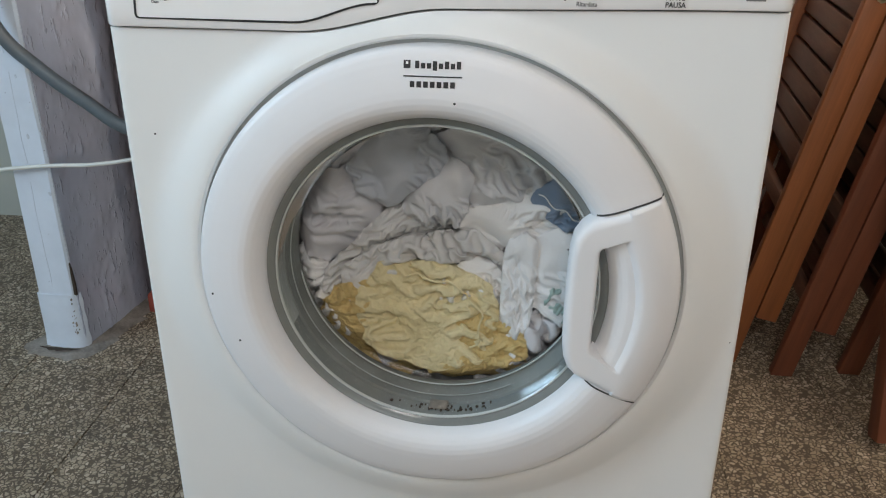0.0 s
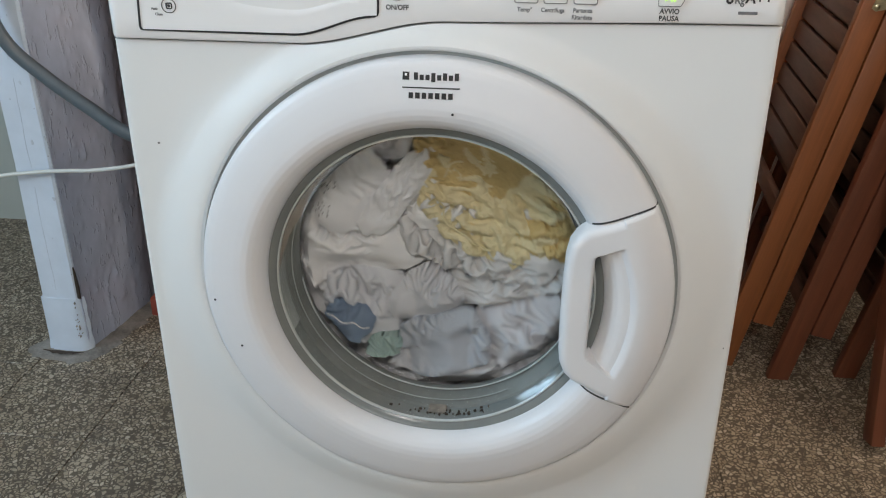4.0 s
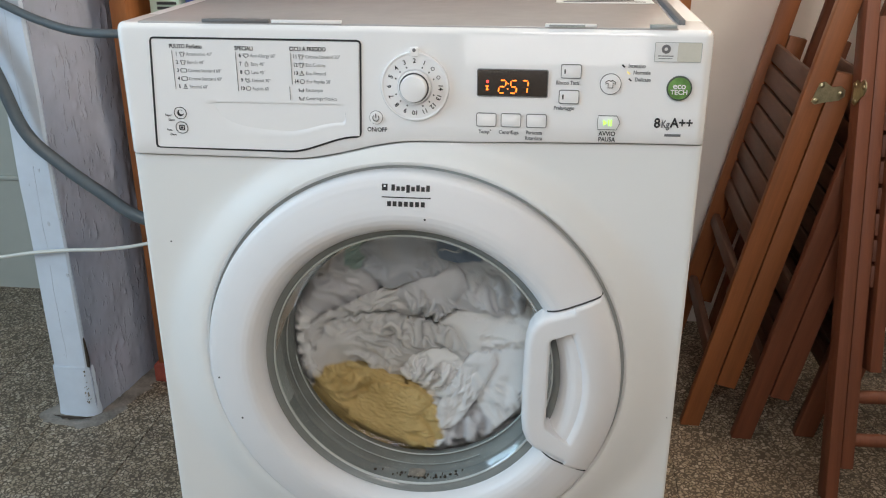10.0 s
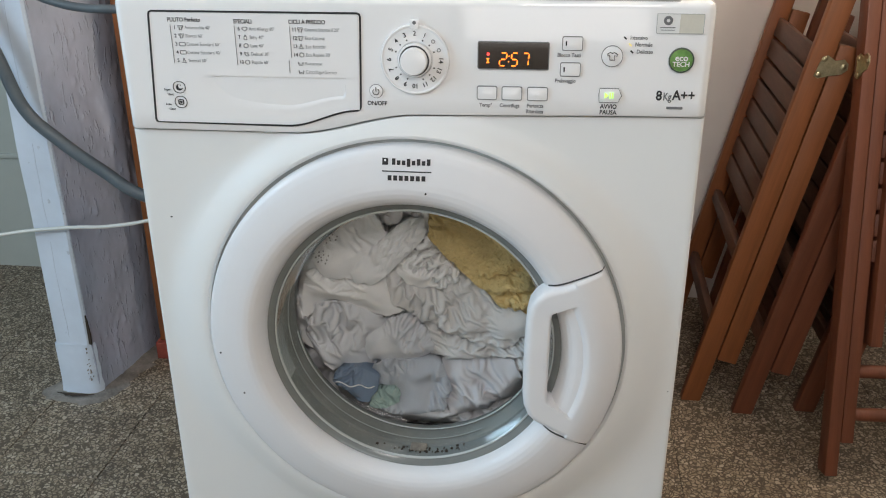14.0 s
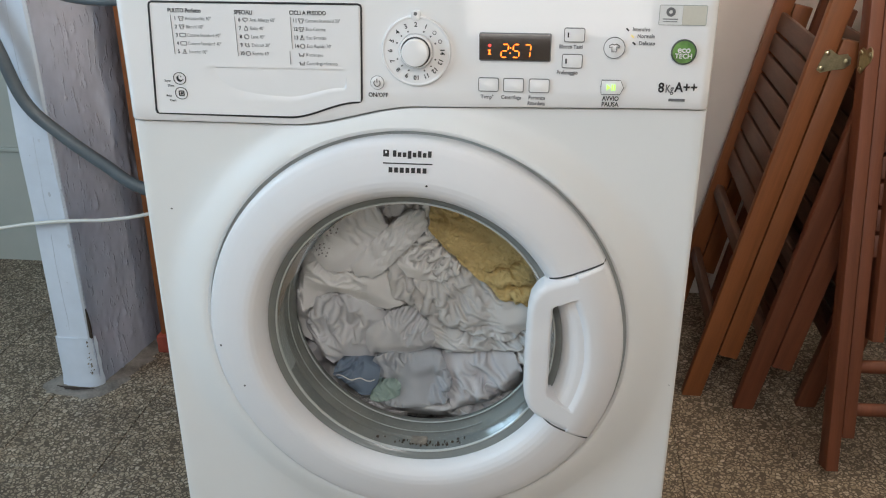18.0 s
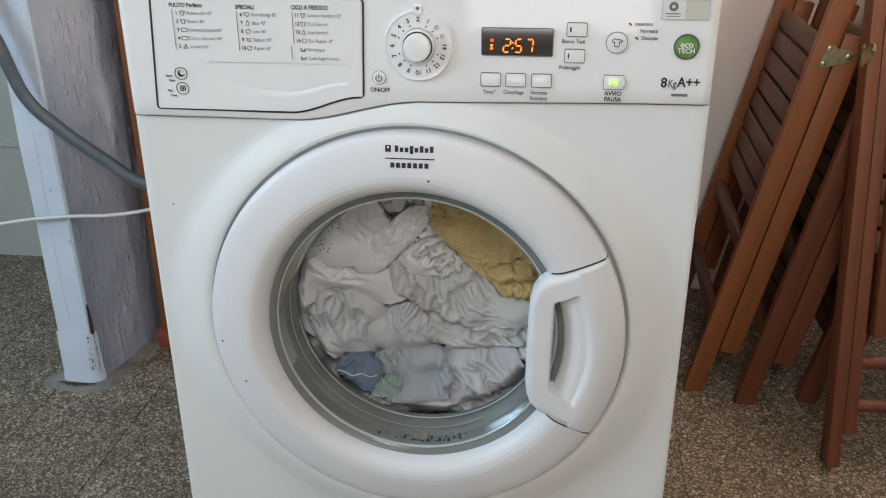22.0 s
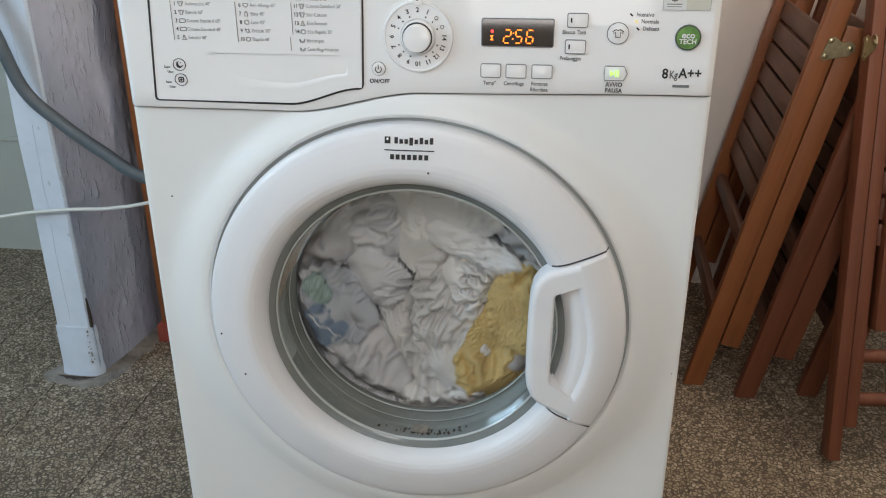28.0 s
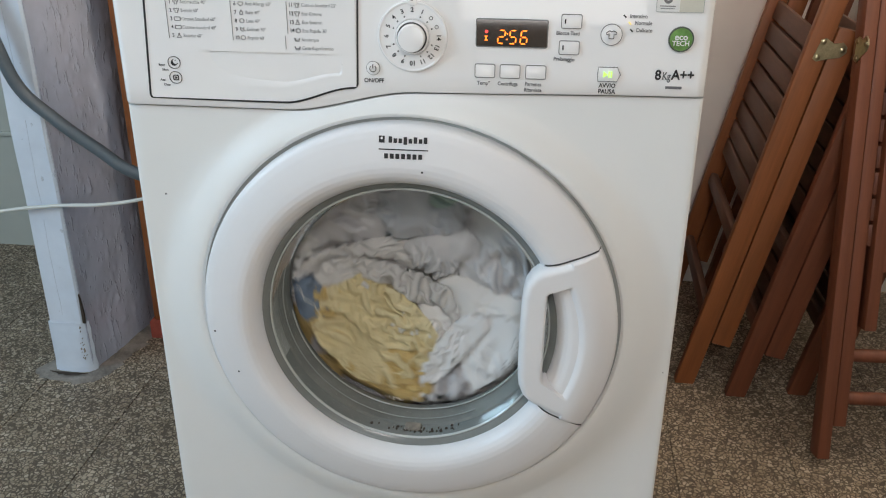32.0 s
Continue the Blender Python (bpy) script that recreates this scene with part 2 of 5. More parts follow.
M_WOOD = material("varnished_wood", (0.255, 0.086, 0.028), 0.48, vary=0.22, scale=9, stretch=(7, 7, 0.35), bump=0.05, bump_scale=60, coat=0.06, shift=True)
M_WOODRED = material("red_brown_wood", (0.160, 0.049, 0.022), 0.55, vary=0.22, scale=9, stretch=(7, 7, 0.35), bump=0.05, bump_scale=60, coat=0.06, shift=True)
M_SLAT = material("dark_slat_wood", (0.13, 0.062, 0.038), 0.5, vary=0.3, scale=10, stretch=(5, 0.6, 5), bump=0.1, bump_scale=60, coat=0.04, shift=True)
M_SHELF = material("orange_shelf_wood", (0.34, 0.125, 0.04), 0.42, vary=0.25, scale=8, stretch=(5, 5, 0.5), shift=True)
M_WALL = material("cream_wall_paint", (0.88, 0.845, 0.80), 0.75, vary=0.05, scale=2.5, bump=0.25, bump_scale=45)
M_WALLGREEN = material("pale_wall_paint", (0.42, 0.445, 0.41), 0.6, vary=0.07, scale=3, bump=0.2, bump_scale=40)
# mid-tone for the unseen south and east walls, chosen to hold down bounced light
M_OCHRE = material("bounce_cut_ochre", (0.48, 0.40, 0.31), 0.75, vary=0.06, scale=2.5, bump=0.25, bump_scale=45)
M_CEIL = material("ceiling_paint", (0.70, 0.68, 0.64), 0.85, vary=0.03, scale=2, bump=0.1)
M_TRIM = material("white_gloss_trim", (0.64, 0.70, 0.79), 0.30, vary=0.08, scale=7, bump=0.2, bump_scale=35, coat=0.3)
M_PLASTER = plaster_paint()
M_TERRAZZO = terrazzo()
M_GROUT = material("dark_grout", (0.10, 0.078, 0.060), 0.85, vary=0.3, scale=40)
M_CEMENT = material("grey_cement", (0.25, 0.225, 0.20), 0.8, vary=0.45, scale=30, bump=0.6, bump_scale=90)
M_HOSE = material("grey_hose", (0.095, 0.115, 0.13), 0.38, vary=0.12, scale=30)
M_CABLE = material("white_cable", (0.62, 0.62, 0.58), 0.45)
M_BRICK = material("red_brick", (0.38, 0.085, 0.06), 0.75, vary=0.25, scale=40, bump=0.5, bump_scale=120)
M_PAPER = material("white_paper", (0.78, 0.78, 0.77), 0.6, vary=0.03, scale=20)
M_BOXGREEN = material("pale_green_box", (0.55, 0.68, 0.58), 0.5, vary=0.08, scale=20)
M_BOTTLE = material("blue_bottle", (0.06, 0.10, 0.35), 0.3)
M_DARKFRAME = material("white_window_frame", (0.7, 0.7, 0.68), 0.4, vary=0.03, scale=5)
M_STAIN = material("stained_rubber", (0.22, 0.19, 0.16), 0.5, vary=0.4, scale=120)
M_CHIP = material("grey_paint_chip", (0.50, 0.54, 0.60), 0.7, vary=0.2, scale=60)
M_GRIME = material("dark_grime", (0.05, 0.035, 0.025), 0.9)


def cloth(name, color, second=None, bump=0.5, weave=600):
    return material(name, color, 0.55, vary=0.08, scale=18, bump=bump, bump_scale=weave, second=second, spec=0.45)


# one white cotton; the second, fourth and fifth carry the drum's shade as colour
M_WHITE = [cloth("white_cotton", (0.80, 0.80, 0.81)), cloth("shade_cooled_cotton", (0.65, 0.655, 0.68)),
           cloth("warm_white_cotton", (0.82, 0.81, 0.805)), cloth("shaded_lilac_cotton", (0.60, 0.595, 0.62)), cloth("shade_greyed_cotton", (0.66, 0.65, 0.645))]
M_YELLOW = cloth("yellow_terry", (0.65, 0.485, 0.215), (0.50, 0.36, 0.14), 1.0, 260)
M_CREAM = cloth("cream_terry", (0.78, 0.69, 0.44), (0.64, 0.54, 0.30), 1.0, 260)
M_BLUE = cloth("blue_cotton", (0.17, 0.23, 0.32))
M_TEAL = cloth("teal_cotton", (0.33, 0.44, 0.41))
M_PALEBLUE = cloth("pale_blue_cotton", (0.45, 0.475, 0.52))

# ---- mesh helpers ----


def thing(name, bm=None, mat=None, smooth=True):
    if bm is None:
        return new(name)
    return new(name, mesh_of(name, bm, mat, smooth))


def mesh_of(name, bm, mat, smooth=True):
    me = bpy.data.meshes.new(name)
    bm.to_mesh(me)
    bm.free()
    if mat:
        me.materials.append(mat)
    if smooth:
        me.shade_smooth()
        me.set_sharp_from_angle(angle=radians(35))
    return me


def part(name, bm, mat, parent, label="", smooth=True):
    ob = thing(name, bm, mat, smooth) if not isinstance(bm, bpy.types.Mesh) else new(name, bm)
    ob.parent = parent
    if label:
        ob["label"] = label
    return ob


def box(x0, x1, y0, y1, z0, z1, bevel=0.0, seg=2):
    bm = bmesh.new()
    bmesh.ops.create_cube(bm, size=1)
    bmesh.ops.scale(bm, vec=(x1 - x0, y1 - y0, z1 - z0), verts=bm.verts)
    bmesh.ops.translate(bm, vec=((x0 + x1) / 2, (y0 + y1) / 2, (z0 + z1) / 2), verts=bm.verts)
    if bevel:
        bmesh.ops.bevel(bm, geom=bm.edges[:], offset=bevel, segments=seg, profile=0.5, affect="EDGES")
    return bm


def lathe(profile, seg=128, cx=0.0, cz=0.0, a0=0.0, a1=360.0):
    """Turns rows of (r, y) about an axis along y through (cx, cz); angles clockwise from the top, as seen from the front."""
    bm = bmesh.new()
    full = a1 - a0 >= 360
    n = seg if full else seg + 1
    rings = []
    for r, y in profile:
        if r < 1e-6:
            rings.append([bm.verts.new((cx, y, cz))] * n)
            continue
        rings.append([bm.verts.new((cx + r * math.sin(radians(a0 + (a1 - a0) * k / seg)), y, cz + r * math.cos(radians(a0 + (a1 - a0) * k / seg)))) for k in range(n)])
    for a, b in zip(rings, rings[1:]):
        for k in range(n if full else n - 1):
            q = [a[k], a[(k + 1) % n], b[(k + 1) % n], b[k]]
            q = list(dict.fromkeys(q))
            if len(q) > 2:
                bm.faces.new(q)
    bmesh.ops.recalc_face_normals(bm, faces=bm.faces[:])
    return bm


def plate(points, y_front, y_back, bevel=0.0):
    """A solid with the outline points (x, z), between two depths."""
    bm = bmesh.new()
    f = bm.faces.new([bm.verts.new((x, y_front, z)) for x, z in points])
    ext = bmesh.ops.extrude_face_region(bm, geom=[f])
    bmesh.ops.translate(bm, vec=(0, y_back - y_front, 0), verts=[v for v in ext["geom"] if isinstance(v, bmesh.types.BMVert)])
    bmesh.ops.recalc_face_normals(bm, faces=bm.faces[:])
    if bevel:
        rim = [e for e in bm.edges if all(abs(v.co.y - y_front) < 1e-6 for v in e.verts)]
        bmesh.ops.bevel(bm, geom=rim, offset=bevel, segments=2, profile=0.5, affect="EDGES")
    return bm


def rounded(x0, x1, z0, z1, r, n=5):
    pts = []
    for cx, cz, a in ((x1 - r, z1 - r, 0), (x0 + r, z1 - r, 90), (x0 + r, z0 + r, 180), (x1 - r, z0 + r, 270)):
        for k in range(n + 1):
            t = radians(a + 90 * k / n)
            pts.append((cx + r * math.cos(t), cz + r * math.sin(t)))
    return pts


def disc(cx, cz, r, n=40):
    return [(cx + r * math.cos(2 * math.pi * k / n), cz + r * math.sin(2 * math.pi * k / n)) for k in range(n)]


def outline(points, width, y_front, y_back):
    """A closed ribbon of that width along the outline points (x, z)."""
    bm = bmesh.new()
    n = len(points)
    rows = []
    for k in range(n):
        p, a, b = Vector(points[k]), Vector(points[k - 1]), Vector(points[(k + 1) % n])
        d = (b - a).normalized()
        s = Vector((-d.y, d.x)) * width / 2
        rows.append([bm.verts.new((q.x, y, q.y)) for q, y in ((p + s, y_back), (p + s, y_front), (p - s, y_front), (p - s, y_back))])
    for k in range(n):
        a, b = rows[k], rows[(k + 1) % n]
        for j in range(3):
            bm.faces.new((a[j], a[j + 1], b[j + 1], b[j]))
    bmesh.ops.recalc_face_normals(bm, faces=bm.faces[:])
    return bm


def tube(points, r, seg=12, steps=10):
    """A round tube through the points, smoothed."""
    P = [Vector(p) for p in points]
    path = []
    for i in range(len(P) - 1):
        a, b, c, d = P[max(i - 1, 0)], P[i], P[i + 1], P[min(i + 2, len(P) - 1)]
        for k in range(steps):
            t = k / steps
            path.append(0.5 * (2 * b + (c - a) * t + (2 * a - 5 * b + 4 * c - d) * t * t + (3 * b - a - 3 * c + d) * t ** 3))
    path.append(P[-1])
    bm = bmesh.new()
    rings = []
    for i, p in enumerate(path):
        d = (path[min(i + 1, len(path) - 1)] - path[max(i - 1, 0)]).normalized()
        u = d.cross(Vector((0.3, 1, 0.2))).normalized()
        v = d.cross(u)
        rings.append([bm.verts.new(p + r * (u * math.cos(2 * math.pi * k / seg) + v * math.sin(2 * math.pi * k / seg))) for k in range(seg)])
    for a, b in zip(rings, rings[1:]):
        for k in range(seg):
            bm.faces.new((a[k], a[(k + 1) % seg], b[(k + 1) % seg], b[k]))
    bm.faces.new(rings[0])
    bm.faces.new(rings[-1])
    bmesh.ops.recalc_face_normals(bm, faces=bm.faces[:])
    return bm


def smooth01(x):
    x = min(1.0, max(0.0, x))
    return x * x * (3 - 2 * x)


def writing(text, x, z, height, parent, mat=None, y=-0.0068, turn=0.0, align="LEFT", squash=1.0, name="lettering", bold=0.035):
    """Raised print; height is that of a capital."""
    cu = bpy.data.curves.new("print", "FONT")
    cu.body, cu.size, cu.align_x, cu.align_y = text, height / 0.69, align, "CENTER"
    cu.resolution_u = 3
    cu.offset = bold * height
    tmp = bpy.data.objects.new("print", cu)
    scene.collection.objects.link(tmp)
    me = bpy.data.meshes.new_from_object(tmp.evaluated_get(bpy.context.evaluated_depsgraph_get()))
    bpy.data.objects.remove(tmp)
    bpy.data.curves.remove(cu)
    me.name = name
    me.transform(Matrix.Diagonal((squash, 1, 1, 1)))
    me.transform(Matrix.Translation((x, y, z)) @ pose(0, 0, 0, 0, turn, 0) @ pose(0, 0, 0, 90, 0, 0))
    me.materials.clear()
    me.materials.append(mat or M_BLACK)
    return part(name, me, None, parent)


def bar(name, x0, x1, z0, z1, parent, mat=None, y=-0.0068):
    return part(name, plate([(x0, z0), (x1, z0), (x1, z1), (x0, z1)], y, y + 0.0006), mat or M_BLACK, parent, smooth=False)


# ---- the room ----
WALL_Y, EAST_X, WEST_X, SOUTH_Y, TOP_Z = 1.12, 1.18, -2.3, -1.8, 2.75
floor = thing("floor", box(WEST_X - 0.1, EAST_X + 0.1, SOUTH_Y - 0.1, WALL_Y + 0.1, -0.1, -0.004), M_GROUT, False)
tagged(floor, "brown and grey terrazzo floor in small square tiles", "floor", kind="structure")
tagged(thing("wall_north", box(WEST_X, EAST_X, WALL_Y, WALL_Y + 0.1, -0.05, TOP_Z), M_WALL, False), "cream painted plaster wall behind the shelf", "wall", kind="structure")
tagged(thing("ceiling", box(WEST_X - 0.1, EAST_X + 0.1, SOUTH_Y - 0.1, WALL_Y + 0.1, TOP_Z, TOP_Z + 0.1), M_CEIL, False), "white painted ceiling", "ceiling", kind="structure")




def open_wall(name, label, mat, m, u0, u1, openings, first):
    """A wall with glazed openings, along local x, its inner face at y = 0."""
    bm = bmesh.new()
    us = sorted({u0, u1, *(u + s * w / 2 for u, z, w, h, p in openings for s in (-1, 1))})
    zs = sorted({-0.05, TOP_Z, *(z + s * h / 2 for u, z, w, h, p in openings for s in (-1, 1))})
    for a, b in zip(us, us[1:]):
        for z0, z1 in zip(zs, zs[1:]):
            cu, cz = (a + b) / 2, (z0 + z1) / 2
            if any(abs(cu - u) < w / 2 and abs(cz - z) < h / 2 for u, z, w, h, p in openings):
                continue
            me = bpy.data.meshes.new("tmp")
            q = box(a, b, -0.15, 0, z0, z1)
            q.to_mesh(me)
            q.free()
            bm.from_mesh(me)
            bpy.data.meshes.remove(me)
    wall = tagged(thing(name, bm, mat, False), label, "wall", kind="structure")
    wall.matrix_world = m
    for n, (u, z, w, h, p) in enumerate(openings):
        win = tagged(thing(f"window_{first + n}"), "white framed glazed opening to the daylight", "window", kind="structure")
        win.matrix_world = m @ Matrix.Translation((u, -0.1, z))
        for a in ((-w / 2, -w / 2 + 0.05, -0.03, 0.03, -h / 2, h / 2), (w / 2 - 0.05, w / 2, -0.03, 0.03, -h / 2, h / 2),
                  (-w / 2 + 0.05, w / 2 - 0.05, -0.03, 0.03, h / 2 - 0.05, h / 2), (-w / 2 + 0.05, w / 2 - 0.05, -0.03, 0.03, -h / 2, -h / 2 + 0.05)):
            part("window_frame", box(*a), M_DARKFRAME, win, smooth=False)
        pane = part("pane", box(-w / 2 + 0.05, w / 2 - 0.05, -0.004, 0.004, -h / 2 + 0.05, h / 2 - 0.05), M_PANE, win, smooth=False)
        pane.visible_shadow = False


# the south and east walls are out of view; their ochre only limits bounce
open_wall("wall_south", "unseen wall in bounce-cutting ochre, with a window and a glazed door", M_OCHRE, Matrix.Translation((0, SOUTH_Y, 0)), WEST_X, EAST_X, SOUTH_OPENINGS, 1)
open_wall("wall_west", "pale painted plaster wall with a window", M_WALLGREEN, Matrix.Translation((WEST_X, 0, 0)) @ pose(0, 0, 0, 0, 0, -90), -WALL_Y - 0.1, -SOUTH_Y, tuple((-u, z, w, h, p) for u, z, w, h, p in WEST_OPENINGS), 4)
open_wall("wall_east", "unseen plaster wall in bounce-cutting ochre, with a window added to fill the chair side", M_OCHRE, Matrix.Translation((EAST_X, 0, 0)) @ pose(0, 0, 0, 0, 0, 90), SOUTH_Y, WALL_Y + 0.1, EAST_FILLS, 5)

# low ledge along the wall beyond the pillar, and the ground outside
tagged(thing("trim", box(WEST_X, -0.95, WALL_Y - 0.012, WALL_Y, 0.30, 0.312, 0.002), M_WALLGREEN), "thin painted ledge on the pale wall", "trim", kind="structure")
tagged(thing("wall_panel", box(WEST_X, -0.82, WALL_Y - 0.006, WALL_Y, 0.0, TOP_Z), M_WALLGREEN, False), "pale green grey painted wall area beyond the pillar", "wall", kind="structure")
_g = bmesh.new()
bmesh.ops.create_grid(_g, x_segments=2, y_segments=2, size=300)
_ground = thing("ground", _g, M_CEMENT, False)
_ground.location = (0, 0, -0.25)
tagged(_ground, "grey concrete ground outside the house", "ground", kind="structure")


def pillar():
    """The end of a thin partition: a white gloss end face, rough grey plaster on its side."""
    p = tagged(thing("pillar"), "partition end with white glossy edge and rough grey plaster side", "pillar", kind="structure")
    rnd = random.Random(4)
    # rough plaster block
    bm = bmesh.new()
    ny, nz = 110, 480
    x0, y0, y1 = -0.7275, 0.5465, 1.119
    rows = []
    for i in range(nz + 1):
        z = 2.74 * i / nz
        row = []
        for j in range(ny + 1):
            y = y0 + (y1 - y0) * j / ny
            q = Vector((0, y * 6, z * 3.5))
            w = q + Vector((0, noise.noise(q * 1.3), noise.noise(q * 1.3 + Vector((4, 4, 4))))) * 0.35
            vein = max(0.0, 1 - abs(noise.noise(w * 1.1 + Vector((7, 0, 2)))) / 0.05) * smooth01(0.4 + 2 * noise.noise(q * 0.9 + Vector((1, 9, 3))))
            drop = max(0.0, noise.noise(Vector((3, y * 100, z * 40))) - 0.30) + 0.6 * max(0.0, noise.noise(Vector((8, y * 130, z * 80))) - 0.42)
            dx = (0.007 * noise.noise(q) + 0.003 * noise.noise(q * 3.1) + 0.0035 * vein + 0.008 * drop) * smooth01((y - y0 + 0.01) / 0.05)
            lean = 0.030 * min(1, (y - y0) / 0.2)
            row.append(bm.verts.new((x0 + dx + lean - 0.009 * min(1, z), y, z)))
        rows.append(row)
    for a, b in zip(rows, rows[1:]):
        for j in range(ny):
            bm.faces.new((a[j], a[j + 1], b[j + 1], b[j]))
    edge = [e for e in bm.edges if e.is_boundary]
    ext = bmesh.ops.extrude_edge_only(bm, edges=edge)
    for v in ext["geom"]:
        if isinstance(v, bmesh.types.BMVert):
            v.co.x = -0.795
    bmesh.ops.recalc_face_normals(bm, faces=bm.faces[:])
    part("plaster_side", bm, M_PLASTER, p, "rough grey glossy painted plaster")
    # white edge strip, its lower end 11 cm above the floor
    bm = bmesh.new()
    nz = 90
    rows = []
    for i in range(nz + 1):
        z = 0.112 + 2.62 * i / nz
        w, t = 0.0025 * noise.noise(Vector((3, 0, z * 7))), 0.008 * min(1, z)
        rows.append([bm.verts.new(c) for c in ((-0.801, 0.62, z), (-0.801 + w, 0.545, z), (-0.798 + w, 0.541, z), (-0.7335 + w - t, 0.541, z), (-0.7295 + w - t, 0.544, z), (-0.7295 - t, 0.552, z))])
    for a, b in zip(rows, rows[1:]):
        for j in range(5):
            bm.faces.new((a[j], a[j + 1], b[j + 1], b[j]))
    bm.faces.new(rows[0][::-1])
    bm.faces.new(rows[-1])
    part("edge_strip", bm, M_TRIM, p, "white gloss painted wooden edge strip")
    # base block under the strip
    bm = bmesh.new()
    n = 14
    rows = []
    for i in range(n + 1):
        z = 0.113 * i / n
        g = 0.004 * noise.noise(Vector((9, 1, z * 30)))
        f = 0.0025 * smooth01(1 - z / 0.03)
        rows.append([bm.verts.new(c) for c in ((-0.806 - f, 0.62, z), (-0.804 - f, 0.543, z), (-0.795, 0.5405 - f + g, z), (-0.76, 0.5395 - f, z), (-0.748 + g, 0.540 - f, z), (-0.737 + g + f, 0.5415, z), (-0.7295 + g + f, 0.547, z), (-0.7240 + 1.5 * g, 0.554, z), (-0.7345, 0.5585, z))])
    for a, b in zip(rows, rows[1:]):
        for j in range(8):
            bm.faces.new((a[j], a[j + 1], b[j + 1], b[j]))
    bm.faces.new(rows[-1])
    bmesh.ops.recalc_face_normals(bm, faces=bm.faces[:])
    part("base_block", bm, M_TRIM, p, "white painted chipped base")
    # rough mortar where the plaster meets the floor
    bm = bmesh.new()
    pts = [(-0.850, 0.545), (-0.835, 0.518), (-0.795, 0.503), (-0.75, 0.500), (-0.712, 0.512), (-0.690, 0.553), (-0.688, 0.60), (-0.670, 0.66), (-0.665, 0.74), (-0.70, 0.76), (-0.82, 0.72), (-0.825, 0.6)]
    fine = []
    for k in range(len(pts)):
        a, b = Vector(pts[k]), Vector(pts[(k + 1) % len(pts)])
        for t in (0, 0.25, 0.5, 0.75):
            q = a.lerp(b, t)
            s = 0.016 * noise.noise(Vector((q.x * 55, q.y * 55, 0)))
            fine.append((q.x + s, q.y + s))
    c = bm.verts.new((-0.74, 0.62, 0.004))
    ring = [bm.verts.new((x, y, 0.0004)) for x, y in fine]
    mid = [bm.verts.new((x * 0.6 - 0.74 * 0.4, y * 0.6 + 0.62 * 0.4, 0.0035 + 0.002 * rnd.random())) for x, y in fine]
    for k in range(len(ring)):
        m = (k + 1) % len(ring)
        bm.faces.new((ring[k], ring[m], mid[m], mid[k]))
        bm.faces.new((mid[k], mid[m], c))
    bmesh.ops.recalc_face_normals(bm, faces=bm.faces[:])
    part("mortar", bm, M_CEMENT, p, "smeared grey mortar at the foot")
    # dark broken joint before the base, chips on the strip
    bm = bmesh.new()
    top = [(-0.812 + 0.0080 * k, 0.5290 - 0.003 * abs(noise.noise(Vector((k * 0.9, 2, 0)))), 0.0085) for k in range(11)]
    low = [(-0.812 + 0.0080 * k, 0.5285 - math.sin(math.pi * k / 10) * (0.007 + 0.018 * abs(noise.noise(Vector((k * 0.77 + 0.3, 5, 0))))), 0.0075) for k in range(11)]
    a, b = [bm.verts.new(v) for v in top], [bm.verts.new(v) for v in low]
    for k in range(10):
        bm.faces.new((a[k], a[k + 1], b[k + 1], b[k]))
    part("broken_joint", bm, M_GRIME, p, "dark broken joint at the floor")
    for k in range(14):
        x, z, r = -0.795 + 0.065 * rnd.random() ** 0.5, 0.13 + 0.75 * rnd.random() ** 1.6, 0.0008 + 0.0030 * rnd.random() ** 3
        part("paint_chip", plate([(x + r * (0.5 + rnd.random() * 0.6) * math.cos(0.9 * q), z + 1.7 * r * (0.5 + rnd.random() * 0.6) * math.sin(0.9 * q)) for q in range(7)], 0.5404, 0.542), M_CHIP, p, smooth=False)
    part("broken_joint", plate([(-0.7302, 0.116), (-0.7260, 0.114), (-0.7248, 0.135), (-0.7270, 0.165), (-0.7292, 0.178), (-0.7298, 0.150)], 0.5398, 0.5445), M_GRIME, p, "dark broken joint beside the strip", smooth=False)
    for k in range(16):
        z, r = 0.034 + 0.074 * rnd.random(), 0.0006 + 0.0012 * rnd.random() ** 2
        x = -0.7395 + 0.004 * rnd.gauss(0, 0.5) + 0.02 * (0.03 - z if z < 0.03 else 0)
        part("paint_chip", plate([(x + r * (0.5 + rnd.random() * 0.6) * math.cos(0.9 * q), z + 1.8 * r * (0.5 + rnd.random() * 0.6) * math.sin(0.9 * q)) for q in range(7)], 0.5390, 0.545), M_CEMENT, p, smooth=False)
    for x, z0, z1 in ((-0.771, 0.13, 0.33), (-0.7685, 0.36, 0.52), (-0.770, 0.55, 0.86)):
        part("hairline_crack", plate([(x + 0.003 * noise.noise(Vector((x, 0, z * 16))) + w, z) for w, zs in ((0, (0, 1, 2, 3, 4, 5, 6, 7, 8)), (0.0006, (8, 7, 6, 5, 4, 3, 2, 1, 0))) for z in [z0 + (z1 - z0) * k / 8 for k in zs]], 0.5406, 0.542), M_CHIP, p, smooth=False)


pillar()

# ---- the washing machine ----
CX, CZ = 0.003, 0.4755          # the door's axis
HALF, TOP, DEPTH = 0.2975, 0.85, 0.575


def seam(x):
    """The height of the joint between the control panel and the front, which dips under the drawer."""
    return 0.7105 + 0.0225 * smooth01((x + 0.122) / 0.135) + 0.0045 * smooth01((x + 0.02) / 0.3)


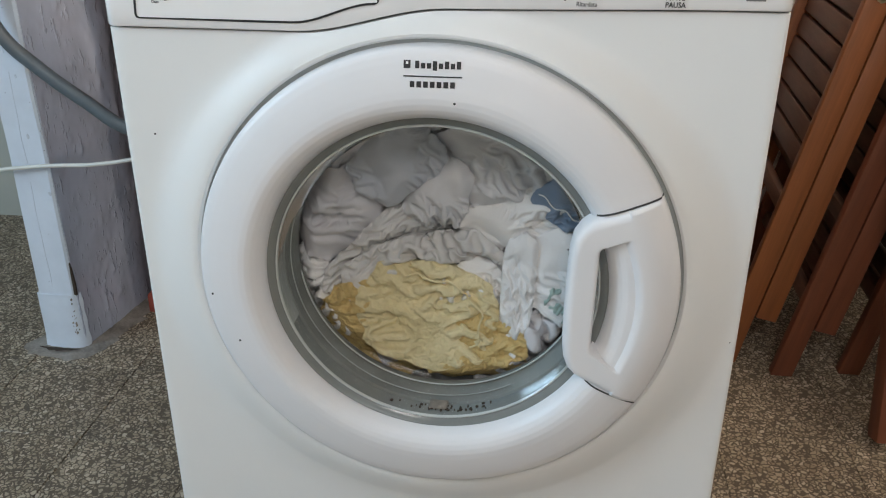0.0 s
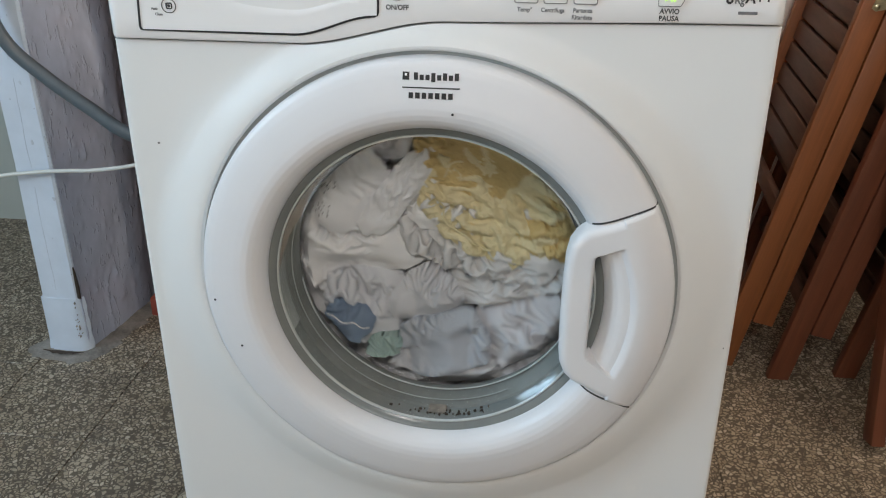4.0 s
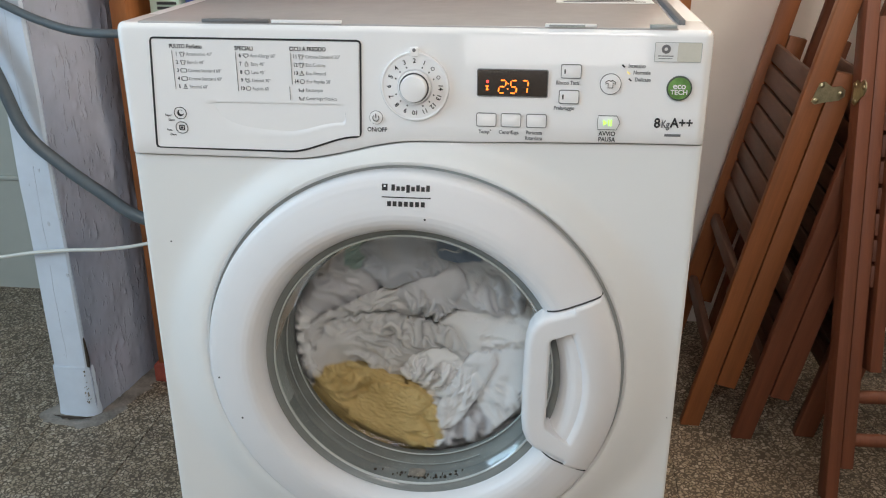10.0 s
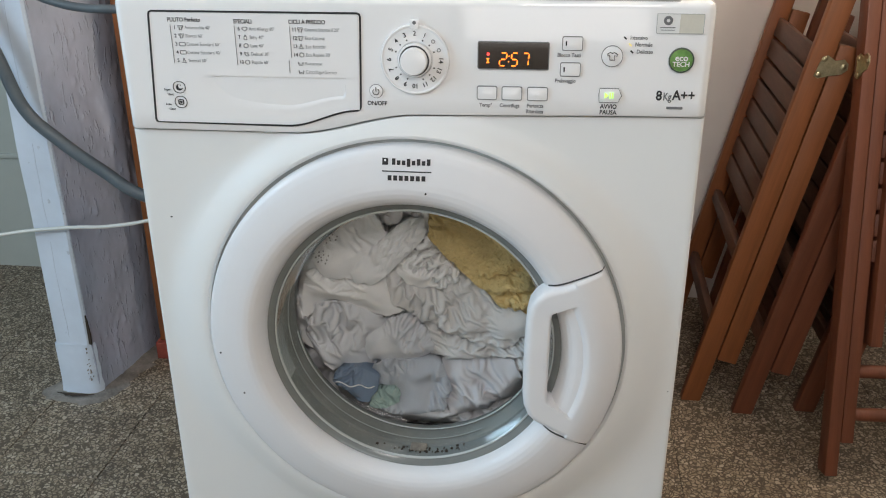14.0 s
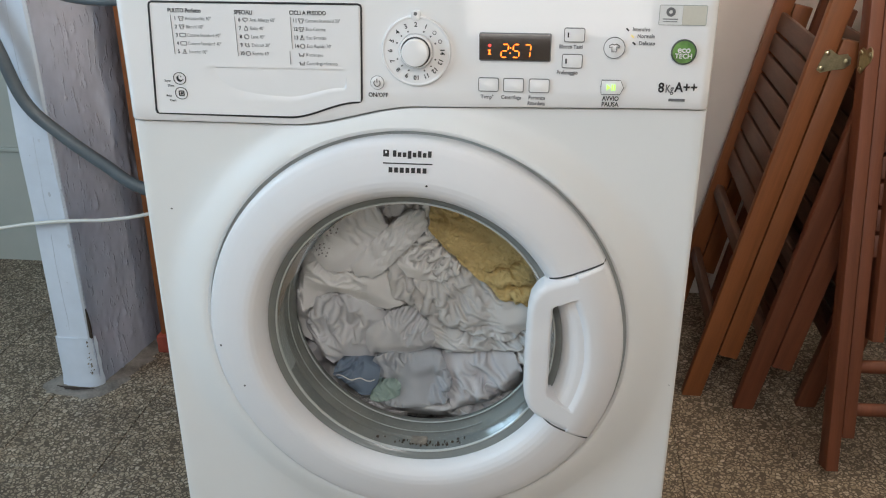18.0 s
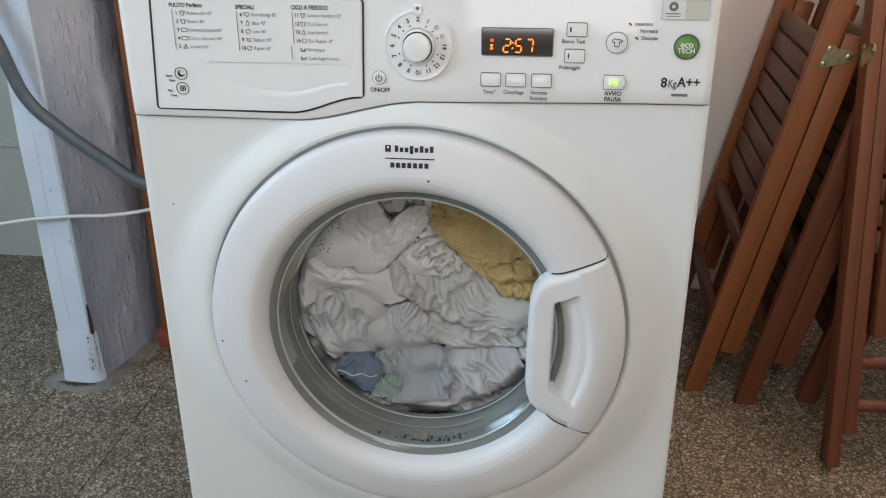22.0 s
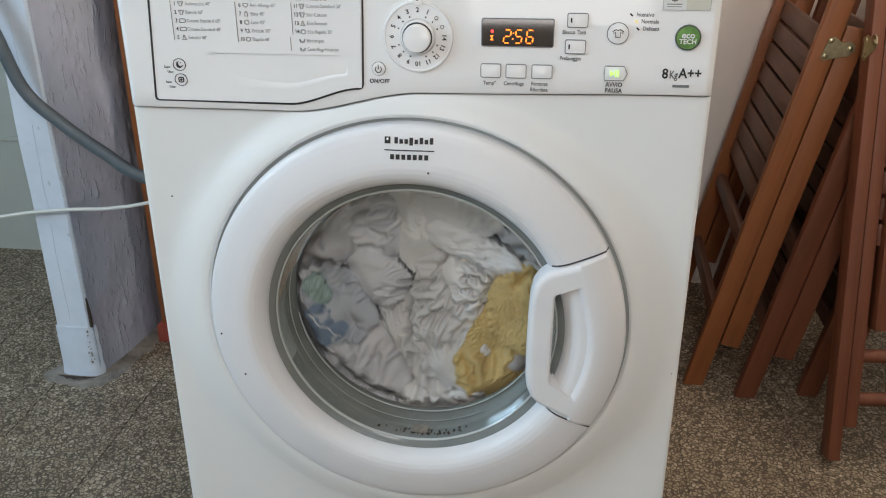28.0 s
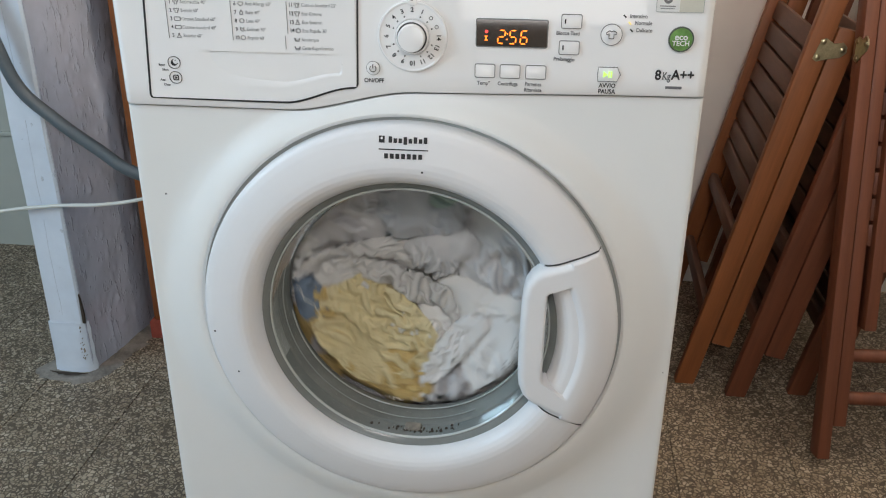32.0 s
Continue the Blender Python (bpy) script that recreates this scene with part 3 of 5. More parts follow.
def ring_y(r):
    """The depth of the door ring's face at a radius."""
    pts = ((0.1665, -0.0165), (0.1680, -0.0215), (0.1705, -0.0262), (0.1740, -0.0302), (0.1785, -0.0333), (0.1835, -0.0350), (0.1890, -0.0355), (0.196, -0.0349), (0.204, -0.0335), (0.212, -0.0318), (0.220, -0.0297), (0.2265, -0.0272), (0.2300, -0.0247), (0.2313, -0.0215), (0.2315, -0.018))
    if r <= pts[0][0]:
        return pts[0][1]
    for (a, ya), (b, yb) in zip(pts, pts[1:]):
        if r <= b:
            return ya + (yb - ya) * (r - a) / (b - a)
    return pts[-1][1]


def front_sheet():
    """The enamelled front with its round collar and door opening."""
    bm = bmesh.new()
    seg = 288
    low = 0.085
    radii = (0.2355, 0.2362, 0.2375, 0.240, 0.245, 0.249, 0.2525, 0.256, 0.2595, 0.263, 0.2665, 0.27, 0.275)
    rows = []
    corners = [math.degrees(math.atan2(x - CX, z - CZ)) % 360 for x, z in ((HALF, seam(HALF)), (HALF, low), (-HALF, low), (-HALF, seam(-HALF)))]
    angles = sorted([360 * k / seg for k in range(seg)] + corners)
    for a in angles:
        sx, cz = math.sin(radians(a)), math.cos(radians(a))
        lim = 10.0
        if sx > 1e-9:
            lim = min(lim, (HALF - CX) / sx)
        if sx < -1e-9:
            lim = min(lim, (-HALF - CX) / sx)
        if cz < -1e-9:
            lim = min(lim, (low - CZ) / cz)
        if cz > 1e-9:
            r = (seam(0) - CZ) / cz
            for _ in range(12):
                r = (seam(max(-HALF, min(HALF, CX + r * sx))) - CZ) / cz
            lim = min(lim, r)
        rs = [min(r, lim) for r in radii] + [max(0.275, 0.275 + (lim - 0.275) * k / 6) if lim > 0.275 else lim for k in range(1, 7)]
        row = [(0.2355, 0.03)]
        for r in rs:
            y = -0.0150 * (1 - smooth01((r - 0.238) / (0.056 - 0.028 * max(0.0, cz) ** 2))) + 0.004 * (1 - smooth01((r - 0.2355) / 0.003))
            row.append((r, y))
        rows.append([bm.verts.new((CX + r * sx, y, CZ + r * cz)) for r, y in row])
    n = len(rows)
    for k in range(n):
        a, b = rows[k], rows[(k + 1) % n]
        for j in range(len(a) - 1):
            bm.faces.new((a[j], a[j + 1], b[j + 1], b[j]))
    bmesh.ops.remove_doubles(bm, verts=bm.verts, dist=0.00005)
    edge = [e for e in bm.edges if e.is_boundary and (e.verts[0].co - Vector((CX, 0.03, CZ))).length > 0.24]
    ext = bmesh.ops.extrude_edge_only(bm, edges=edge)
    vs = [v for v in ext["geom"] if isinstance(v, bmesh.types.BMVert)]
    for v in vs:
        v.co.y = 0.012
    bmesh.ops.recalc_face_normals(bm, faces=bm.faces[:])
    rim = [e for e in bm.edges if all(abs(v.co.y) < 0.001 or v.co.y > 0.0119 for v in e.verts) and all(abs(abs(v.co.x) - HALF) < 1e-5 for v in e.verts) and abs(e.verts[0].co.y - e.verts[1].co.y) < 1e-4 and e.verts[0].co.y < 0.005]
    if rim:
        bmesh.ops.bevel(bm, geom=rim, offset=0.004, segments=3, profile=0.5, affect="EDGES")
    return bm


def panel_sheet():
    """The control panel: flat face, rounded top and ends."""
    bm = bmesh.new()
    nx = 120
    cols = []
    for i in range(nx + 1):
        u = i / nx
        x = -HALF + 2 * HALF * (0.5 - 0.5 * math.cos(math.pi * u))
        z0 = seam(x) + 0.0016
        # distance to the end, rounded over 9 mm
        e = HALF - abs(x)
        ey = 0.009 - math.sqrt(max(0, 0.009 ** 2 - (0.009 - min(e, 0.009)) ** 2))
        top = TOP - 0.007 * (1 - math.sqrt(max(0, 1 - (1 - min(e, 0.007) / 0.007) ** 2)))
        col = [(0.05, z0), (0.004 + ey * 0.3, z0), (-0.0045 + ey, z0 + 0.0006), (-0.006 + ey, z0 + 0.003)]
        for k in range(1, 8):
            col.append((-0.006 + ey, z0 + 0.003 + (top - 0.007 - z0 - 0.003) * k / 7))
        for k in range(1, 7):
            t = radians(15 * k)
            col.append((-0.006 + ey + 0.007 * (1 - math.cos(t)), top - 0.007 + 0.007 * math.sin(t)))
        col.append((0.06, top))
        cols.append([bm.verts.new((x, y, z)) for y, z in col])
    for a, b in zip(cols, cols[1:]):
        for j in range(len(a) - 1):
            bm.faces.new((a[j], a[j + 1], b[j + 1], b[j]))
    bm.faces.new(cols[0])
    bm.faces.new(cols[-1])
    bmesh.ops.recalc_face_normals(bm, faces=bm.faces[:])
    return bm


def drawer_low(x):
    return 0.7205 + 0.0175 * smooth01((x + 0.122) / 0.073)


def drawer_outline():
    pts = [(-0.2570, 0.8355), (-0.046, 0.8355), (-0.0435, 0.8345), (-0.0425, 0.832)]
    pts += [(-0.0455, 0.742), (-0.0465, 0.7395), (-0.049, 0.7382)]
    pts += [(x, drawer_low(x)) for x in [-0.056 - 0.0045 * k for k in range(22)]]
    pts += [(-0.2640, 0.7212), (-0.2660, 0.7218), (-0.2668, 0.7240), (-0.2603, 0.8320), (-0.2593, 0.8345)]
    return pts


def drawer_face():
    """The front of the detergent drawer with its finger scoop."""
    bm = bmesh.new()
    nx, nz = 150, 70
    cols = []
    for i in range(nx + 1):
        xr = -0.2615 + (0.2615 - 0.0465) * i / nx
        z0, z1 = drawer_low(xr) + 0.0012, 0.8342
        col = []
        for j in range(nz + 1):
            z = z0 + (0.7693 - z0) * j / 50 if j <= 50 else 0.7714 + (z1 - 0.7714) * (j - 51) / (nz - 51)
            slant = (z - 0.778) / 0.114
            x = xr + 0.0064 * slant * (1 - i / nx) * 1.0 + 0.0024 * slant * (i / nx) + 0.0008 * (1 - i / nx) + 0.0006 * (i / nx)
            low = 0.7355 + 0.0135 * smooth01((x + 0.125) / 0.06)
            d = 0.0
            if low < z < 0.7695 and x < -0.0615:
                u = (z - low) / (0.7695 - low)
                d = 0.027 * smooth01((x + 0.215) / 0.125) * u * u * (1.6 - 0.6 * u) * smooth01((-0.0605 - x) / 0.004)
            col.append(bm.verts.new((x, -0.0072 + d, z)))
        cols.append(col)
    for a, b in zip(cols, cols[1:]):
        for j in range(nz):
            bm.faces.new((a[j], a[j + 1], b[j + 1], b[j]))
    ext = bmesh.ops.extrude_edge_only(bm, edges=[e for e in bm.edges if e.is_boundary])
    for v in ext["geom"]:
        if isinstance(v, bmesh.types.BMVert):
            v.co.y = -0.0055
    bmesh.ops.recalc_face_normals(bm, faces=bm.faces[:])
    return bm


def handle_mesh():
    """The door handle: a plate on the ring that bridges over the glass, with a grip hole and a scoop beside it."""
    rim = [(0.2085, 0.5795), (0.1530, 0.5610), (0.1465, 0.5580), (0.1395, 0.5515), (0.1335, 0.5415), (0.1305, 0.5270), (0.1295, 0.5050), (0.1288, 0.4800), (0.1286, 0.4550), (0.1288, 0.4300), (0.1305, 0.4150), (0.1350, 0.4035), (0.1420, 0.3960), (0.150, 0.3915), (0.2040, 0.3640)]
    rim += [(CX + 0.2313 * math.cos(radians(a)), CZ + 0.2313 * math.sin(radians(a))) for a in [-28.9 + 55.5 * k / 40 for k in range(41)]]
    grip = [(0.1595, 0.5325), (0.1570, 0.5290), (0.1565, 0.5000), (0.1560, 0.4600), (0.1556, 0.4290), (0.1572, 0.4240), (0.1610, 0.4225), (0.1660, 0.4330), (0.1712, 0.4480), (0.1752, 0.4680), (0.1762, 0.4880), (0.1742, 0.5080), (0.1700, 0.5230), (0.1650, 0.5340)]

    def inside(poly, x, z):
        hit = False
        for (ax, az), (bx, bz) in zip(poly, poly[1:] + poly[:1]):
            if (az > z) != (bz > z) and x < (bx - ax) * (z - az) / (bz - az) + ax:
                hit = not hit
        return hit

    def near(poly, x, z):
        best, spot = 1e9, None
        for (ax, az), (bx, bz) in zip(poly, poly[1:] + poly[:1]):
            dx, dz = bx - ax, bz - az
            t = min(1, max(0, ((x - ax) * dx + (z - az) * dz) / (dx * dx + dz * dz + 1e-15)))
            px, pz = ax + t * dx, az + t * dz
            d = math.hypot(x - px, z - pz)
            if d < best:
                best, spot = d, (px, pz)
        return best, spot

    def depth(x, z):
        r = math.hypot(x - CX, z - CZ)
        w = smooth01((r - 0.195) / 0.036)
        y = -0.0395 * (1 - w) + (ring_y(r) - 0.0022) * w
        d = near(rim, x, z)[0]
        if r < 0.2:
            y += 0.009 * (1 - math.sqrt(max(0, 1 - (1 - min(1, d / 0.009)) ** 2)))
        else:
            y += 0.0018 * (1 - smooth01(d / 0.003))
        if x > 0.1555:
            top, bot = 0.5315 + (x - 0.157) * 0.466, 0.4225 - (x - 0.158) * 0.80
            m = smooth01((top - z) / 0.002) * smooth01((z - bot) / 0.002) * smooth01((x - 0.1575) / 0.002)
            right = 0.2015 - 0.016 * ((z - 0.473) / 0.07) ** 2
            y += 0.026 * m * smooth01((right - x) / 0.034)
        g = near(grip, x, z)[0]
        if x < 0.163:
            y += 0.003 * (1 - math.sqrt(max(0, 1 - (1 - min(1, g / 0.003)) ** 2)))
        return y

    step = 0.0013
    bm = bmesh.new()
    grid = {}
    nx, nz = int(0.107 / step), int(0.225 / step)

    def vert(i, j):
        if (i, j) not in grid:
            grid[i, j] = bm.verts.new((0.127 + step * i, 0, 0.357 + step * j))
        return grid[i, j]

    for i in range(nx):
        for j in range(nz):
            x, z = 0.127 + step * (i + 0.5), 0.357 + step * (j + 0.5)
            if inside(rim, x, z) and not inside(grip, x, z):
                bm.faces.new((vert(i, j), vert(i + 1, j), vert(i + 1, j + 1), vert(i, j + 1)))
    edge = [e for e in bm.edges if e.is_boundary]
    for v in {v for e in edge for v in e.verts}:
        (da, pa), (db, pb) = near(rim, v.co.x, v.co.z), near(grip, v.co.x, v.co.z)
        v.co.x, v.co.z = pa if da < db else pb
    for v in bm.verts:
        v.co.y = depth(v.co.x, v.co.z)
    ext = bmesh.ops.extrude_edge_only(bm, edges=edge)
    for v in ext["geom"]:
        if isinstance(v, bmesh.types.BMVert):
            v.co.y += 0.016
    bmesh.ops.recalc_face_normals(bm, faces=bm.faces[:])
    return bm


SEGMENTS = {}


def segments(parent):
    """Seven-segment digits 2, 5 and 7, slanted; the last digit keeps all its segments, dark ones turned over."""
    w, h, t = 0.0062, 0.0125, 0.0013
    place = {"a": (0, h / 2, 0), "g": (0, 0, 0), "d": (0, -h / 2, 0), "b": (w / 2, h / 4, 1), "c": (w / 2, -h / 4, 1), "e": (-w / 2, -h / 4, 1), "f": (-w / 2, h / 4, 1)}
    for n, (cx, lit) in enumerate(((0.0985, "abged"), (0.1095, "afgcd"), (0.1202, "abc"))):
        for k in ("abcdefg" if n == 2 else lit):
            x, z, upright = place[k]
            px, pz = cx + x + 0.12 * z, 0.7936 + z
            half = (h / 2 - t * 1.1) / 2 if upright else (w - t * 1.1) / 2
            bm = bmesh.new()
            pts = [(-half, 0), (-half + t / 2, t / 2), (half - t / 2, t / 2), (half, 0), (half - t / 2, -t / 2), (-half + t / 2, -t / 2)]
            rows = [[bm.verts.new((u, y, v)) for u, v in pts] for y in (-0.0004, 0.0004)]
            bm.faces.new(rows[0]).material_index = 0
            bm.faces.new(rows[1]).material_index = 1
            for i in range(6):
                bm.faces.new((rows[0][i], rows[0][i - 1], rows[1][i - 1], rows[1][i])).material_index = 1
            bmesh.ops.recalc_face_normals(bm, faces=bm.faces[:])
            ob = part("segment", bm, M_ORANGE, parent, "", False)
            ob.data.materials.append(M_SCREEN)
            ob.location = (px, -0.0076, pz)
            ob.rotation_euler = (0, radians(-83 if upright else 0), 0)
            if n == 2:
                SEGMENTS[k] = ob


ICONS = {
    "shirt": ((-0.55, -1), (0.55, -1), (0.55, 0.2), (1, 0), (1, 0.9), (0.35, 0.9), (0, 0.55), (-0.35, 0.9), (-1, 0.9), (-1, 0), (-0.55, 0.2)),
    "tag": ((-1.3, -0.6), (-1, -0.8), (1, -0.8), (1.3, -0.6), (1.3, 0.6), (1, 0.8), (-1, 0.8), (-1.3, 0.6)),
    "flask": ((-1, -0.9), (1, -0.9), (0.25, 0.1), (0.2, 1), (-0.2, 1), (-0.25, 0.1)),
    "diamond": ((0, -1), (1.2, 0.15), (0.8, 0.8), (-0.8, 0.8), (-1.2, 0.15)),
    "bottle": ((-0.6, -1), (0.6, -1), (0.6, 0.2), (0.2, 0.5), (0.2, 1), (-0.2, 1), (-0.2, 0.5), (-0.6, 0.2)),
    "wool": ((0, -1), (0.7, -0.7), (1, 0), (0.7, 0.7), (0, 1), (-0.7, 0.7), (-1, 0), (-0.7, -0.7)),
    "leaf": ((-1, 0.9), (-0.1, 0.4), (0.6, 0.9), (0.4, 0), (1, -0.6), (0, -0.9), (-0.7, -0.4)),
    "tub": ((-1.2, 0.6), (-0.8, -0.8), (0.8, -0.8), (1.2, 0.6), (0.9, 0.6), (0.6, -0.3), (-0.6, -0.3), (-0.9, 0.6))}
LIST_ICONS = (("shirt", "shirt", "tag", "tag", "flask"), ("diamond", "bottle", "wool", "leaf", "wool"), ("shirt", "shirt", "flask", "wool"))


def washing_machine():
    w = tagged(thing("washing_machine"), "white front-loading washing machine running with a full drum", "washing machine")
    # cabinet: side walls, back, plinth
    for s in (-1, 1):
        x0, x1 = sorted((s * HALF, s * (HALF - 0.012)))
        part("side_panel", box(x0, x1, 0.0125, DEPTH, 0.02, 0.838, 0.003), M_ENAMEL, w)
    part("back_panel", box(-HALF + 0.012, HALF - 0.012, DEPTH - 0.01, DEPTH, 0.02, 0.838), M_ENAMEL, w)
    part("plinth", box(-HALF, HALF, 0.002, 0.02, 0.012, 0.0835, 0.002), M_PLASTIC, w)
    for x in (-0.24, 0.24):
        for y in (0.07, 0.5):
            foot = lathe([(0, -0.011), (0.02, -0.011), (0.02, 0.011), (0, 0.011)], 20)
            bmesh.ops.rotate(foot, cent=(0, 0, 0), matrix=Matrix.Rotation(radians(90), 3, "X"), verts=foot.verts)
            bmesh.ops.translate(foot, vec=(x, y, 0.011), verts=foot.verts)
            part("foot", foot, M_RUBBER, w)
    front = part("front_panel", front_sheet(), M_ENAMEL, w)
    for x, z, r in ((-0.2675, 0.6105, 0.0013), (0.2767, 0.4242, 0.0012), (0.258, 0.4225, 0.0008), (0.2905, 0.4235, 0.0007), (0.269, 0.520, 0.0006)):
        part("paint_chip", plate([(x + r * c * (0.6 + 0.5 * abs(math.sin(5 * k))), z + 0.6 * r * s) for k, (c, s) in enumerate((math.cos(t), math.sin(t)) for t in [0.7 * q for q in range(9)])], -0.0006, 0.001), M_BLACK, front, smooth=False)
    # lid: white frame, white top with the reflected dark wood put in as grey
    lid = part("lid", box(-HALF + 0.001, HALF - 0.001, 0.0605, DEPTH + 0.015, 0.8385, TOP - 0.0005, 0.004), M_PLASTIC, w)
    part("lid_board", box(-HALF + 0.024, HALF - 0.034, -0.002, DEPTH - 0.01, TOP - 0.002, TOP + 0.0012, 0.001), M_LIDREFLECT, lid, "white glossy laminate top, greyed for the dark wood it reflects")
    part("lid_rail", box(HALF - 0.0305, HALF - 0.0240, 0.030, DEPTH - 0.02, TOP - 0.002, TOP + 0.005, 0.001), M_GREYPRINT, lid)
    for x0, x1, mat, label in ((-0.205, -0.136, M_GREYPRINT, "dark slot in the lid's front edge"), (-0.133, -0.062, M_PLASTIC, ""), (0.138, 0.187, M_PLASTIC, ""), (0.237, 0.262, M_SHADETRIM, "")):
        part("lid_slot" if mat is not M_PLASTIC else "lid_tab", box(x0, x1, -0.0035, 0.0045, TOP + 0.0008, TOP + 0.0042, 0.0008), mat, lid, label)
    part("lid_slot", box(0.142, 0.176, -0.0044, -0.0030, TOP + 0.0016, TOP + 0.0034), M_SHADETRIM, lid, smooth=False)
    # control panel
    pan = part("control_panel", panel_sheet(), M_PLASTIC, w)
    drawer = part("detergent_drawer", drawer_face(), M_PLASTIC, w)
    part("drawer_gap", outline(drawer_outline(), 0.0018, -0.0069, -0.0055), M_BLACK, drawer, smooth=False)
    # programme list
    D = -0.0078
    for x, z, txt in ((-0.2405, 0.8272, "PULITO Perfetto"), (-0.1715, 0.8262, "SPECIALI"), (-0.1150, 0.8265, "CICLI A FREDDO")):
        writing(txt, x, z, 0.0040, drawer, y=D, squash=0.86)
    cols = ((-0.2365, 0.8195, ("1", "2", "3", "4", "5"), ("Antimacchia 40°", "Bianchi 60°", "Cotone Standard 60°", "Cotone Standard 40°", "Sintetici 60°")),
            (-0.1695, 0.8190, ("6", "7", "8", "9", "10"), ("Anti Allergy 60°", "Baby 40°", "Lana 40°", "Delicati 30°", "Rapido 60'")),
            (-0.1125, 0.8190, ("11", "12", "13", "14"), ("Cotone Standard 20°", "Eco Cotone", "Eco Sintetici", "Eco Rapido 30'")))
    for (x, z, nums, names), marks in zip(cols, LIST_ICONS):
        for k, (n, s) in enumerate(zip(nums, names)):
            zz = z - 0.0083 * k
            writing(n, x + 0.003, zz, 0.0036, drawer, y=D, align="CENTER", squash=0.9)
            writing(s, x + 0.0135, zz, 0.0034, drawer, M_GREYPRINT, y=D, squash=0.84, bold=0.0)
            ic = ICONS[marks[k]]
            part("icon", outline([(x + 0.009 + 0.0024 * a, zz + 0.0022 * b) for a, b in ic], 0.0006, D, D + 0.0006), M_GREYPRINT, drawer, smooth=False)
        bar("rule", x - 0.0018, x - 0.0014, z - 0.036 + (0.0083 if len(nums) == 4 else 0), z + 0.003, drawer, M_GREYPRINT, D)
    for k, s in enumerate(("Risciacquo", "Centrifuga+Scarico")):
        writing(s, -0.1005, 0.7855 - 0.0085 * k, 0.0034, drawer, M_GREYPRINT, y=D, squash=0.84, bold=0.0)
        part("icon", outline([(-0.105 + 0.0024 * a, 0.7855 - 0.0085 * k + 0.0022 * b) for a, b in ICONS["tub"]], 0.0005, D, D + 0.0006), M_GREYPRINT, drawer, smooth=False)
    bar("rule", -0.1172, -0.1168, 0.7755, 0.7885, drawer, M_GREYPRINT, D)
    for z, (a, b) in ((0.7585, ("Super", "Silent")), (0.7430, ("Auto", "Clean"))):
        part("button_ring", outline(rounded(-0.2430, -0.2300, z - 0.0060, z + 0.0060, 0.0058), 0.0006, D, D + 0.0008), M_BLACK, drawer, smooth=False)
        if z > 0.75:
            moon = [(-0.2365 + 0.0034 * math.sin(radians(a)), z + 0.0034 * math.cos(radians(a))) for a in range(100, 361, 20)] + [(-0.2352 + 0.0027 * math.sin(radians(a)), z + 0.0012 + 0.0027 * math.cos(radians(a))) for a in range(330, 119, -20)]
            part("icon", plate(moon, D, D + 0.0006), M_BLACK, drawer, smooth=False)
            for px, pz in ((-0.2350, 0.0022), (-0.2330, -0.0010)):
                part("icon", plate(disc(px, z + pz, 0.0005, 6), D, D + 0.0006), M_BLACK, drawer, smooth=False)
        else:
            part("icon", outline(rounded(-0.2388, -0.2338, z - 0.0024, z + 0.0024, 0.0008, 2), 0.0010, D, D + 0.0006), M_BLACK, drawer, smooth=False)
            part("icon", plate(disc(-0.2363, z, 0.0013, 8), D, D + 0.0006), M_BLACK, drawer, smooth=False)
        writing(a, -0.2532, z - 0.0026, 0.0023, drawer, y=D, squash=0.9)
        writing(b, -0.2500, z - 0.0076, 0.0023, drawer, y=D, squash=0.9)
    # power button
    part("power_button", plate(disc(-0.0290, 0.7590, 0.0066), -0.0078, -0.0055, 0.0006), M_PLASTIC, pan)
    part("button_ring", outline(disc(-0.0290, 0.7590, 0.0068), 0.0005, -0.0066, -0.0058), M_GREYPRINT, pan, smooth=False)
    arc = [(-0.029 + 0.0032 * math.sin(radians(a)), 0.7588 + 0.0032 * math.cos(radians(a))) for a in range(40, 321, 20)]
    part("icon", outline(arc + [(x * 0.999 - 0.000029, z) for x, z in arc[::-1]], 0.0007, -0.0084, -0.0076), M_BLACK, pan, smooth=False)
    bar("icon", -0.0294, -0.0286, 0.7590, 0.7632, pan, y=-0.0084)
    writing("ON/OFF", -0.0385, 0.7465, 0.0042, pan, squash=0.92)
    # dial
    dx, dz = 0.0115, 0.7915
    dial = part("dial_plate", lathe([(0.0345, -0.0055), (0.0345, -0.0082), (0.0338, -0.0092), (0.0326, -0.0092), (0.0318, -0.0084), (0.0180, -0.0080), (0.0172, -0.0070), (0.0172, -0.0055)], 96, dx, dz), M_PLASTIC, pan)
    part("pointer_tab", plate(rounded(dx - 0.0045, dx + 0.0045, dz + 0.0300, dz + 0.0392, 0.002), -0.0096, -0.0058, 0.0008), M_PLASTIC, dial)
    part("pointer_mark", plate(disc(dx, dz + 0.0363, 0.0018, 16), -0.0101, -0.0095), M_GREYPRINT, dial, smooth=False)
    knob = part("knob", lathe([(0.0165, -0.0060), (0.0165, -0.0120), (0.0158, -0.0130), (0.0143, -0.0130), (0.0137, -0.0124), (0.0134, -0.0124), (0.0134, -0.0190), (0.0125, -0.0207), (0.0080, -0.0213), (0, -0.0213)], 80, dx, dz), M_PLASTIC, pan, "white glossy programme knob")
    part("knob_ring", lathe([(0.0148, -0.0128), (0.0148, -0.0135), (0.0134, -0.0135), (0.0134, -0.0128)], 80, dx, dz), M_GAP, knob)
    marks = ["2", "1", None, None, "14", "13", "12", "11", "10", "9", "8", "7", "6", "5", "4", "3"]
